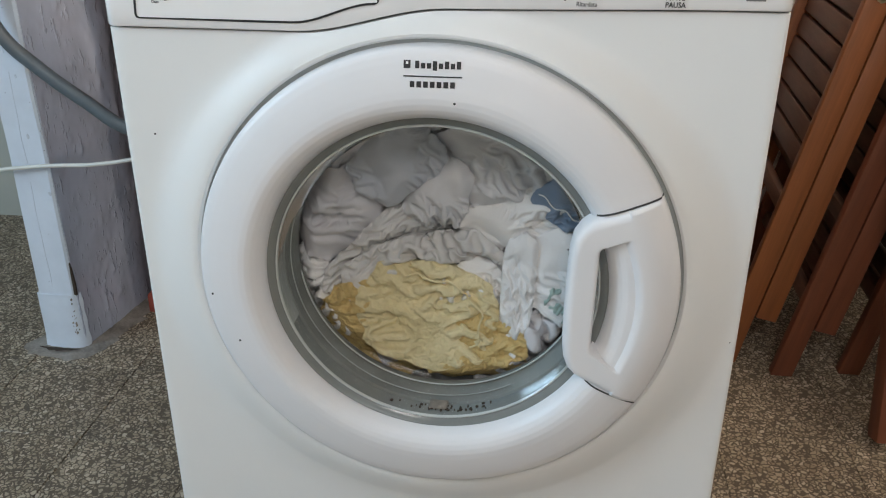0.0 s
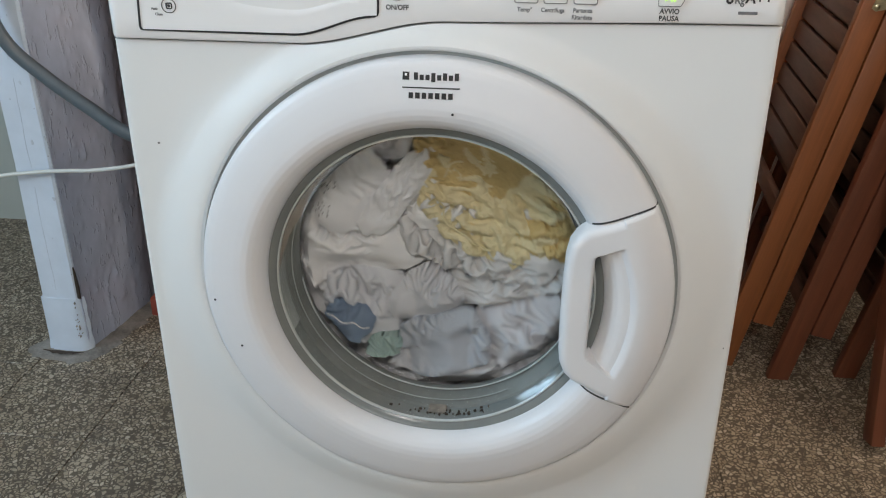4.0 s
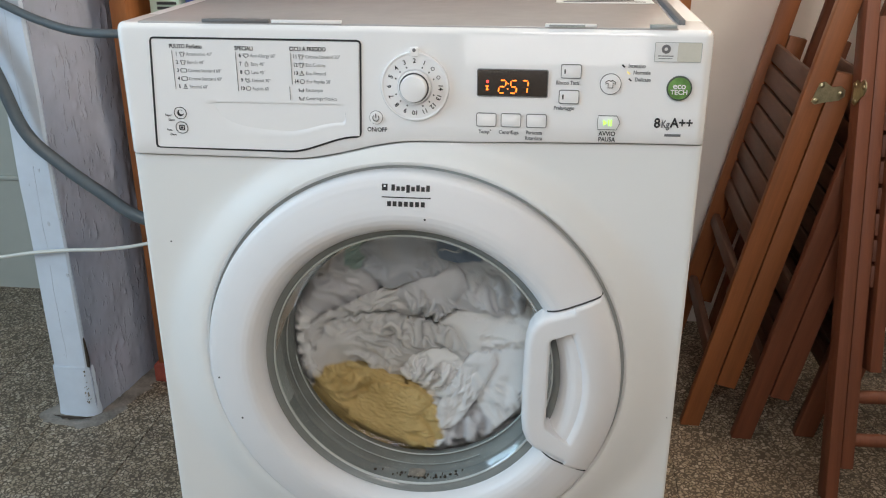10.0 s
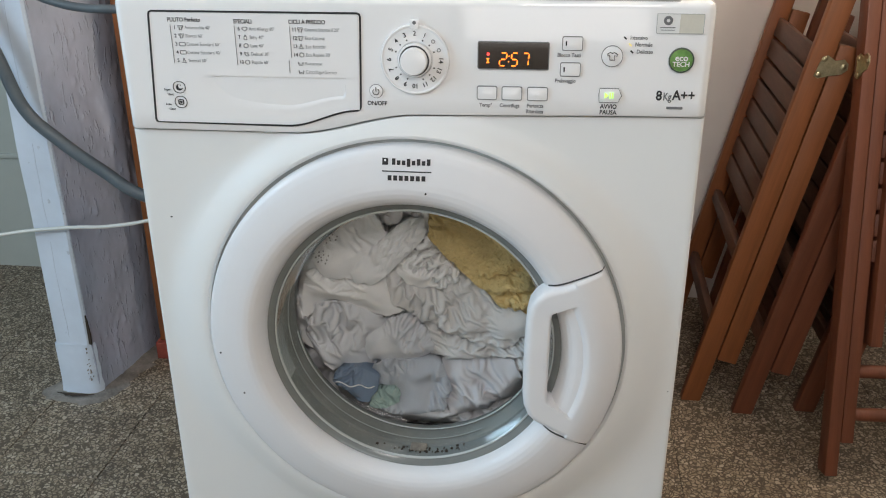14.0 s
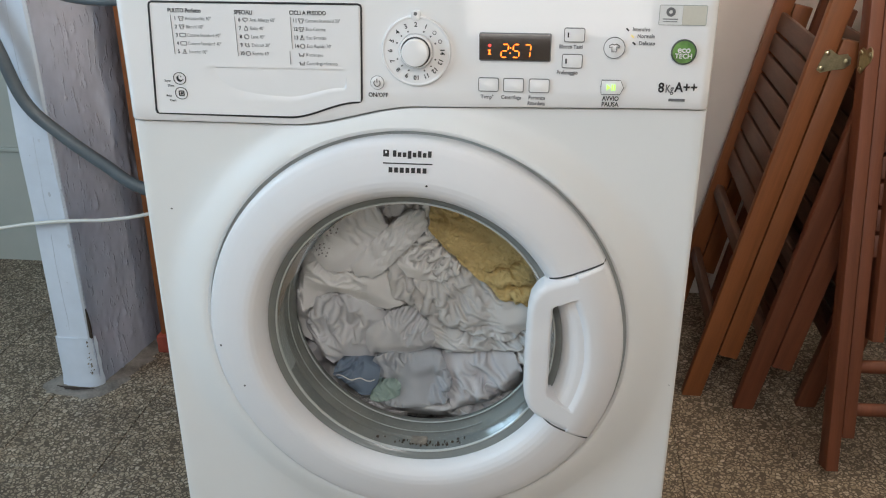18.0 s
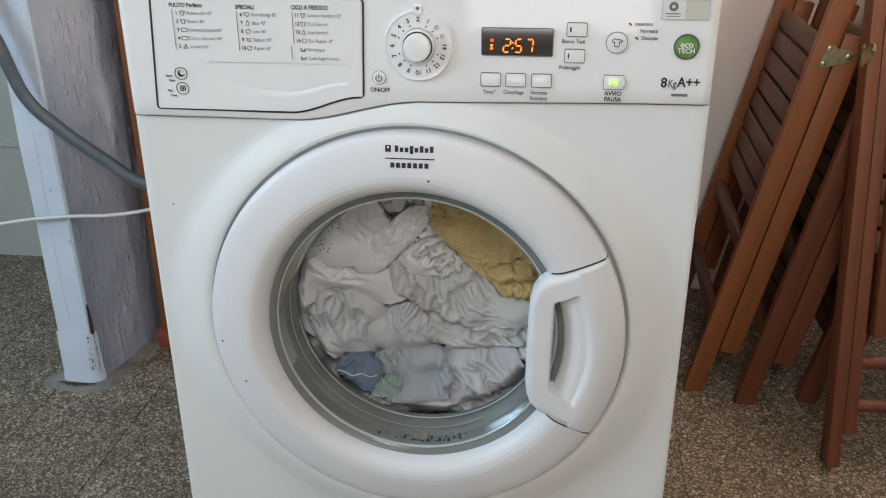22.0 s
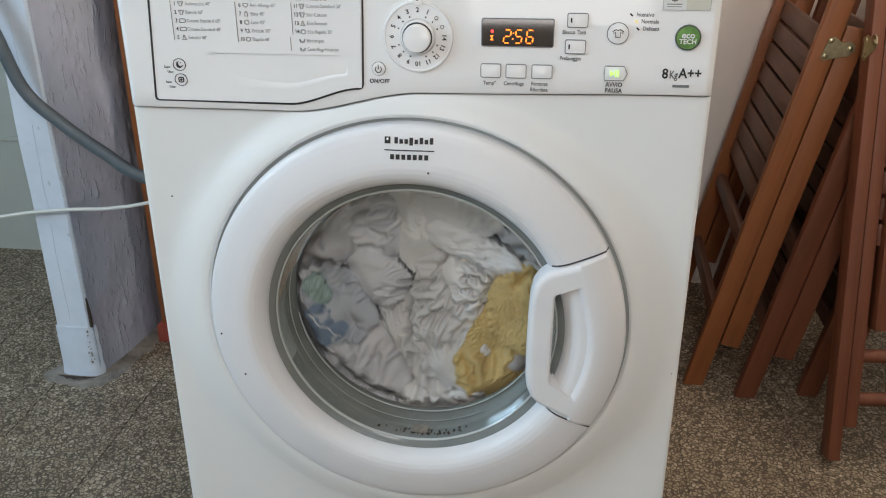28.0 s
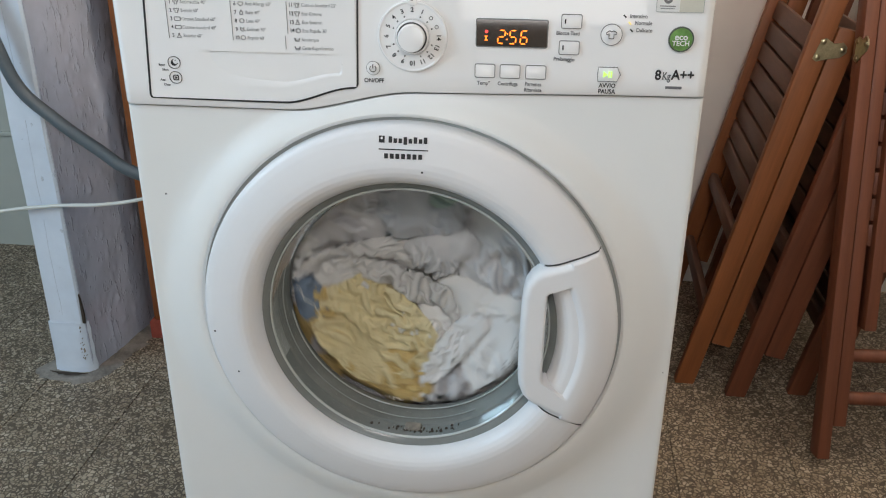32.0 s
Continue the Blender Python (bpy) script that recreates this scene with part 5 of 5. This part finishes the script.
WASH["panel"] = garment("pillowcase", -0.086, 0.086, 0.050, 0.046, 16, 0.0015, 3, W[0], 85, 0.22, 0.007, 0.6, 0.16, "smooth wet white pillowcase", "pillowcase")
WASH["strip"] = garment("waistband", 0.012, 0.116, 0.011, 0.026, -8, 0.0008, 31, W[0], 80, 0.25, 0.005, 0.5, 0.14, "narrow white elastic waistband of a garment", "waistband", 50)
WASH["yellow2"] = garment("yellow_bath_mat", 0.094, 0.078, 0.074, 0.050, -40, 0.0004, 18, M_YELLOW, -40, 0.6, 0.012, 1.4, 0.24, "thick yellow terry bath mat in folds", "bath mat", 76, 3, 0.0014)
WASH["centre"] = garment("shirt", 0.004, 0.070, 0.038, 0.044, 10, 0.0025, 2, W[2], 55, 0.95, 0.016, 1.7, 0.16, "wet white shirt twisted into tight folds", "shirt", 96)
WASH["swirl"] = garment("bath_sheet", 0.046, 0.014, 0.090, 0.048, -20, 0.0030, 23, W[4], -16, 0.62, 0.015, 1.1, 0.26, "white bath sheet in long curving folds", "sheet", 112)
WASH["lowmid"] = garment("tea_towel", -0.016, -0.104, 0.050, 0.036, 5, 0.0025, 8, M_PALEBLUE, 95, 0.45, 0.009, 0.9, 0.14, "pale bluish white tea towel", "towel")
WASH["knot"] = garment("bib", -0.030, -0.052, 0.040, 0.034, 30, 0.0025, 21, W[1], 125, 0.65, 0.015, 1.2, 0.26, "twisted white bib, greyed for the shade low in the drum", "bib")
WASH["low"] = garment("blouse", 0.046, -0.034, 0.094, 0.034, 5, 0.0025, 6, W[4], 8, 0.6, 0.015, 0.5, 0.26, "white blouse with long soft folds", "blouse", 104)
WASH["lowright"] = garment("undershirt", 0.068, -0.094, 0.056, 0.044, 28, 0.0025, 9, W[3], 78, 0.65, 0.015, 1.1, 0.24, "crumpled white cotton undershirt", "undershirt")
WASH["lowleft"] = garment("t_shirt", -0.086, -0.050, 0.064, 0.044, -24, 0.0025, 7, W[1], 115, 0.55, 0.017, 1.2, 0.30, "crumpled white t-shirt, cooled for the bluish light at the lower left", "t-shirt")
WASH["left"] = garment("vest", -0.078, 0.014, 0.074, 0.038, -6, 0.0025, 4, W[2], 165, 0.55, 0.010, 1.0, 0.10, "thin white vest drawn smooth by the water", "vest", 100)
WASH["upleft"] = garment("underpants", -0.128, 0.058, 0.036, 0.062, 24, 0.0025, 13, W[2], 70, 0.9, 0.012, 1.0, 0.10, "crumpled white cotton underpants", "underpants")
WASH["farleft"] = garment("sock", -0.134, -0.012, 0.032, 0.052, 5, 0.0025, 10, W[2], 60, 1.0, 0.014, 1.0, 0.10, "pale grey white sock", "sock")
WASH["right"] = garment("nightshirt", 0.134, -0.020, 0.038, 0.070, 0, 0.0025, 12, W[2], 20, 0.9, 0.013, 1.0, 0.10, "white nightshirt against the drum", "nightshirt")
WASH["bottom"] = garment("camisole", 0.02, -0.132, 0.110, 0.034, 0, 0.0025, 14, W[1], 10, 0.9, 0.013, 1.0, 0.10, "crumpled thin white camisole", "camisole")
WASH["top"] = garment("handkerchief", -0.005, 0.136, 0.085, 0.030, 0, 0.0025, 11, W[3], 80, 1.0, 0.014, 1.0, 0.10, "small crumpled white handkerchief", "handkerchief")
WASH["core"] = garment("bed_sheet", 0, 0, 0.180, 0.180, 0, 0.0120, 1, W[3], 40, 0.9, 0.022, 1.4, 0.12, "crumpled white bed sheet behind the other washing", "sheet", 100)


def eyelets(ob, x, z, count, seed):
    """A small group of dark embroidered holes lying on a garment's surface."""
    rnd = random.Random(seed)
    pts = [v.co for v in ob.data.vertices]
    for k in range(count):
        a, r = 2.4 * k, 0.0034 * math.sqrt(k)
        px, pz = x + r * math.cos(a), z + r * math.sin(a) * 0.8
        y = min(v.y for v in pts if abs(v.x - px) < 0.002 and abs(v.z - pz) < 0.002)
        part("eyelet", plate(disc(px, pz, 0.0007 + 0.0004 * rnd.random(), 7), y - 0.0005, y + 0.002), M_GREYPRINT, ob, smooth=False)


eyelets(WASH["panel"], -0.116, 0.072, 12, 1)
eyelets(WASH["panel"], -0.104, 0.098, 9, 2)

def piping(ob, x0, z0, x1, z1, mat):
    """A wavy sewn edge lying along a garment."""
    pts = [v.co for v in ob.data.vertices]
    path = []
    for k in range(13):
        x, z = x0 + (x1 - x0) * k / 12, z0 + (z1 - z0) * k / 12 + 0.0020 * math.sin(1.05 * k)
        near = [v.y for v in pts if abs(v.x - x) < 0.003 and abs(v.z - z) < 0.003]
        path.append((x, (min(near) if near else 0.05) - 0.0004, z))
    part("piping", tube(path, 0.0007, 8, 4), mat, ob, "pale sewn edge")


piping(WASH["blue"], -0.108, -0.097, -0.060, -0.103, M_PAPER)


def cord(ob, cx, cz, rx, rz, turn, start, end, mat):
    """A sewn cord that lies in a bow on a garment."""
    pts = [v.co for v in ob.data.vertices]
    c, s = math.cos(radians(turn)), math.sin(radians(turn))
    path = []
    for k in range(25):
        a = radians(start + (end - start) * k / 24)
        r = 1 + 0.05 * math.sin(0.9 * k)
        u, w = rx * r * math.cos(a), rz * r * math.sin(a)
        x, z = cx + u * c - w * s, cz + u * s + w * c
        near = [v.y for v in pts if abs(v.x - x) < 0.004 and abs(v.z - z) < 0.004]
        if near:
            path.append((x, min(near) - 0.0006, z))
    part("cord", tube(path, 0.0011, 8, 4), mat, ob, "pale sewn cord")


cord(WASH["yellow3"], 0.058, 0.054, 0.060, 0.046, -44, 150, 300, M_CREAM)

# ---- hoses, cable, bricks, shelf ----
hose = thing("drain_hose", tube([(-0.98, 0.50, 1.16), (-0.86, 0.505, 0.86), (-0.789, 0.51, 0.705), (-0.754, 0.515, 0.592), (-0.700, 0.52, 0.532), (-0.630, 0.52, 0.480), (-0.560, 0.52, 0.437), (-0.44, 0.56, 0.40), (-0.30, 0.60, 0.39)], 0.0112, 16, 12), M_HOSE)
tagged(hose, "thick grey plastic drain hose sagging past the pillar", "hose")
hose2 = thing("inlet_hose", tube([(-0.90, 0.50, 0.93), (-0.83, 0.51, 0.850), (-0.745, 0.52, 0.799), (-0.678, 0.52, 0.772), (-0.621, 0.52, 0.760), (-0.547, 0.53, 0.757), (-0.42, 0.60, 0.75), (-0.30, 0.62, 0.72)], 0.0072, 14, 12), M_HOSE)
tagged(hose2, "grey rubber inlet hose reaching behind the machine", "hose")
cable = thing("power_cable", tube([(-1.10, 0.52, 0.318), (-0.95, 0.525, 0.333), (-0.864, 0.527, 0.345), (-0.80, 0.529, 0.356), (-0.735, 0.53, 0.364), (-0.70, 0.53, 0.367), (-0.638, 0.53, 0.372), (-0.556, 0.54, 0.386), (-0.40, 0.60, 0.42), (-0.28, 0.62, 0.44)], 0.0034, 10, 10), M_CABLE)
tagged(cable, "thin white power cable drawn across the pillar", "cable")

for x0, x1, y0 in ((-0.672, -0.565, 0.690), (0.330, 0.382, 0.690)):
    b = thing("brick", box(x0, x1, y0, y0 + 0.25, 0.0, 0.040, 0.003), M_BRICK)
    tagged(b, "red brick under the shelf upright", "brick", group="bricks under the shelf")


def shelf():
    s = tagged(thing("shelf_unit"), "orange-brown wooden shelf standing on bricks behind the machine", "shelf")
    for x0, x1 in ((-0.664, -0.632), (0.341, 0.371)):
        part("upright", box(x0, x1, 0.70, 1.0, 0.040, 1.75, 0.002), M_SHELF, s)
    for z in (0.30, 0.68, 1.70):
        part("shelf_board", box(-0.632, 0.341, 0.71, 0.995, z, z + 0.022, 0.0015), M_SHELF, s)
    part("back_board", box(-0.632, 0.341, 0.9955, 1.003, 0.06, 1.75), M_WOODRED, s)


shelf()
b = thing("carton", box(-0.607, -0.549, 0.745, 0.83, 0.702, 0.845, 0.002), M_BOXGREEN)
tagged(b, "pale green and white cardboard carton with dark print", "carton")
for z in (0.762, 0.770, 0.779, 0.81):
    part("print_bar", box(-0.592, -0.560 + 0.4 * (z - 0.765), 0.7435, 0.7449, z, z + 0.005), M_GAP, b, smooth=False)
_bt = lathe([(0, 0), (0.015, 0), (0.016, 0.006), (0.016, 0.12), (0.012, 0.15), (0.012, 0.175), (0, 0.175)], 32)
bmesh.ops.rotate(_bt, cent=(0, 0, 0), matrix=Matrix.Rotation(radians(90), 3, "X"), verts=_bt.verts)
_bottle = thing("bottle", _bt, M_BOTTLE)
_bottle.location = (-0.529, 0.768, 0.702)
tagged(_bottle, "dark blue plastic bottle on the shelf", "bottle")

note = thing("note", box(0.147, 0.259, 0.196, 0.32, TOP + 0.0013, TOP + 0.0019), M_PAPER, False)
tagged(note, "white paper note with black writing lying on the machine", "note")
for k in range(4):
    part("writing_bar", box(0.155 + 0.004 * k, 0.250 - 0.012 * (k % 3), 0.204 + 0.013 * k, 0.209 + 0.013 * k, TOP + 0.0019, TOP + 0.0022), M_BLACK, note, smooth=False)

# ---- folding chairs ----


def folding_chair(lean, wood, short=(0.105, 0.72), off=0.0, inset=0.0, round_rungs=(), low_slats=0):
    """A folded slatted chair: x its thickness, y its width, z along its legs; leaning by so many degrees."""
    k = math.tan(radians(lean))
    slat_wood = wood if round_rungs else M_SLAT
    c = tagged(thing("folding_chair"), "folded varnished wooden slatted chair leaning on the next", "chair", group="stack of folded chairs")

    def post(name, x0, x1, y0, y1, z0, z1, cut=False):
        bm = box(x0, x1, y0, y1, z0, z1)
        if cut:
            for v in bm.verts:
                if v.co.z < (z0 + z1) / 2:
                    v.co.z = v.co.x * k + z0
        bmesh.ops.bevel(bm, geom=bm.edges[:], offset=0.0022, segments=2, profile=0.5, affect="EDGES")
        return part(name, bm, wood, c)

    wd, b = 0.41, 0.036
    for y0, y1 in ((0, 0.021), (wd - 0.021, wd)):
        post("long_leg", 0, b, y0, y1, 0, 1.02, True)
        q = inset if y0 == 0 else -inset
        post("short_leg", b + 0.0025 + off, 2 * b + 0.0025 + off, y0 + 0.001 + q, y1 - 0.001 + q, *short)
    gap = 0.022
    if round_rungs:
        gap = 0.045
        for y0, y1 in ((0.0225, 0.0435), (wd - 0.0435, wd - 0.0225)):
            post("inner_leg", 0.002, b - 0.003, y0, y1, 0.058, 0.80)
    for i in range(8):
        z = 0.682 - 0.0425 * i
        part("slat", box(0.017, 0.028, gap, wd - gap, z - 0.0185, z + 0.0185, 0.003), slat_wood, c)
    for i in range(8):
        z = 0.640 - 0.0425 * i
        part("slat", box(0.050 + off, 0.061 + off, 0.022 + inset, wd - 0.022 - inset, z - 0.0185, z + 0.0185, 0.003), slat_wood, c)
    for i in range(low_slats):
        z = 0.298 - 0.0425 * i
        part("slat", box(0.050, 0.061, 0.022, wd - 0.022, z - 0.0185, z + 0.0185, 0.003), slat_wood, c)
    for z in round_rungs:
        part("rung", tube([(0.018, 0.020, z), (0.018, wd / 2, z), (0.018, wd - 0.020, z)], 0.0115, 14, 2), wood, c)
    for z, x in () if round_rungs else ((0.150, 0.008), (0.305, 0.010)):
        part("rung", box(x, x + 0.017, 0.0215, wd - 0.0215, z - 0.014, z + 0.014, 0.005), slat_wood, c)
    part("back_rail", box(0.008, 0.026, 0.0215, wd - 0.0215, 0.84, 0.885, 0.005), wood, c)
    part("back_rail", box(0.008, 0.026, 0.0215, wd - 0.0215, 0.955, 1.005, 0.005), wood, c)
    for y in (-0.0025, wd + 0.0003):
        h = part("hinge", plate([(0.015, 0.663), (0.022, 0.660), (0.040, 0.669), (0.056, 0.675), (0.063, 0.684), (0.061, 0.694), (0.053, 0.699), (0.040, 0.694), (0.026, 0.700), (0.018, 0.696)], y, y + 0.0022), M_BRASS, c, "worn brass folding hinge", smooth=False)
        for px, pz in ((0.021, 0.667), (0.022, 0.693), (0.055, 0.687)):
            part("bolt", lathe([(0.005, -0.001), (0.0045, -0.004), (0.002, -0.0055), (0, -0.0055)], 14, px, pz) if y < 0 else lathe([(0.005, wd + 0.003), (0.0045, wd + 0.006), (0.002, wd + 0.0075), (0, wd + 0.0075)], 14, px, pz), M_BRASS, h)
    return c


LEAN = 11.9
chair = folding_chair(LEAN, M_WOOD)
chair.matrix_basis = pose(0.422, 0.655, 0.0, 0, LEAN, -2)
second = folding_chair(LEAN, M_WOODRED, low_slats=5)
second.matrix_basis = pose(0.514, 0.619, 0.0, 0, LEAN, 0)
copy_thing(second, pose(0.634, 0.640, 0.0, 0, LEAN, 0))
for o in bpy.data.objects:
    if o.parent is None and o.name in ("folding_chair.001", "folding_chair.002"):
        tagged(o, "folded red-brown wooden slatted chair leaning in the stack")
chair4 = folding_chair(0.0, M_WOODRED, (0.228, 0.76), -0.030, 0.050, (0.105, 0.180))
chair4.matrix_basis = Matrix.Translation((0.628, 0.452, 0.008)) @ pose(0, 0, 0, -15, 0, 0) @ pose(0, 0, 0, 0, 0, -86)
tagged(chair4, "folded red-brown wooden chair standing before the stack")

# ---- floor tiles ----
_tile = mesh_of("tile", box(-0.0996, 0.0996, -0.0996, 0.0996, -0.012, 0.0, 0.0012, 1), M_TERRAZZO, False)
for i in range(-9, 3):
    for j in range(-7, 4):
        t = new("tile", _tile)
        t.parent = floor
        t.location = (0.493 + 0.2 * i, 0.39 + 0.2 * j, 0.0)
_rest = bmesh.new()
for i in range(-15, 5):
    for j in range(-16, 5):
        x, y = 0.493 + 0.2 * i, 0.39 + 0.2 * j
        if (-9 <= i < 3 and -7 <= j < 4) or not (WEST_X < x < EAST_X + 0.1 and SOUTH_Y < y < WALL_Y + 0.1):
            continue
        vs = [_rest.verts.new((x + a, y + b, 0)) for a, b in ((-0.0996, -0.0996), (0.0996, -0.0996), (0.0996, 0.0996), (-0.0996, 0.0996))]
        _rest.faces.new(vs)
_r = part("far_tiles", _rest, M_TERRAZZO, floor, smooth=False)
_r["kind"] = "stuff"

# ---- what moves ----
TURN = ((0, 185), (0.3, 207), (0.6, 250), (0.9, 297), (1.2, 342), (1.5, 385), (1.8, 447), (2.1, 500), (2.4, 540), (2.7, 577), (3.0, 628), (3.3, 662), (3.5, 685),
        (4.0, 752), (4.5, 820), (5.0, 888), (5.5, 955), (5.7, 982), (5.9, 1018), (6.1, 1052), (6.3, 1082), (6.6, 1128), (6.9, 1170), (7.2, 1213), (7.5, 1262), (7.8, 1316), (8.1, 1370), (8.4, 1422),
        (8.7, 1464), (9.0, 1498), (9.3, 1536), (9.6, 1576), (9.9, 1626), (10.2, 1682), (10.5, 1738), (10.8, 1788), (11.0, 1814), (11.2, 1838), (11.4, 1862), (11.6, 1886), (11.8, 1904), (12.0, 1910),
        (12.2, 1907), (12.4, 1896), (12.6, 1882), (12.8, 1866), (13.0, 1852), (13.2, 1845), (13.4, 1842), (14.0, 1842), (19.0, 1842), (25.6, 1842), (26.0, 1838), (26.4, 1800), (26.8, 1745), (27.2, 1685), (27.5, 1637), (27.8, 1582), (28.1, 1534),
        (28.4, 1482), (28.7, 1440), (29.0, 1410), (29.3, 1374), (29.6, 1328), (29.9, 1268), (30.3, 1188), (30.7, 1136), (31.1, 1104), (31.5, 1062), (32.0, 936))
REST = 1842


def motions():
    # how far the two yellow pieces are spread, along the time
    spread = ((0, 1.0), (3.5, 0.8), (5.5, 0.15), (7, 0.1), (12, 0.05), (26, 0.05), (27.5, 0.35), (28.4, 0.5), (29.5, 0.8), (30.2, 0.5), (31, 0.75), (32, 0.6))

    def fan(t):
        for (a, p), (b, q) in zip(spread, spread[1:]):
            if t <= b:
                return p + (q - p) * (t - a) / (b - a)
        return spread[-1][1]

    # how far the coloured pieces have slid round the rest of the washing
    drift = {"teal": ((0, 129), (1, 139), (3.5, 60), (5.5, -106), (8, -96), (9, -59), (11, -20), (12.5, 0), (32, 0)),
             "blue": ((0, 60), (3.5, 30), (5.5, 0), (26, 0), (28, -37), (30, -122), (32, -130))}

    def slide(key, t):
        rows = drift.get(key, ((0, 0), (32, 0)))
        for (a, p), (b, q) in zip(rows, rows[1:]):
            if t <= b:
                return p + (q - p) * (t - a) / (b - a)
        return rows[-1][1]

    # the bathrobe sinks back into the drum and comes forward again
    def sink(key, t):
        if key != "yellow3":
            return 0.0
        return 0.036 * smooth01((t - 3.6) / 1.8) * (1 - smooth01((t - 27.8) / 1.3))

    for n, (key, ob) in enumerate(WASH.items()):
        side = {"yellow": -14, "yellow2": 20, "yellow3": 3}.get(key, 0)
        rnd = random.Random(n)
        slip, ph = (0 if "yellow" in key or key in ("core", "blue", "teal") else rnd.uniform(-5, 5)), rnd.uniform(0, 6.28)
        rows = []
        for t, a in TURN:
            going = 0.0 if 13.3 < t < 25.8 else 1.0
            lag = side * fan(t) + slide(key, t) + slip * going * math.sin(0.02 * (a - REST) + ph) * smooth01(abs(a - REST) / 60)
            rows.append((t, pose(CX, sink(key, t), CZ, 0, a - REST + lag, 0)))
        walk(ob, rows)
    # the last digit turns from 7 to 6: single segments flip over
    for k, ob in SEGMENTS.items():
        m = Matrix.LocRotScale(ob.location.copy(), Euler(ob.rotation_euler), None)
        first, last = {"a": (0, 0), "c": (0, 0), "b": (0, 180)}.get(k, (180, 360))
        walk(ob, [(t, m @ pose(0, 0, 0, first + (last - first) * f, 0, 0)) for t, f in ((0, 0), (24.70, 0), (24.76, 0.33), (24.83, 0.67), (24.90, 1), (32, 1))])
    walk(DRUM, [(t, pose(CX, 0, CZ, 0, a - REST, 0)) for t, a in TURN])


motions()
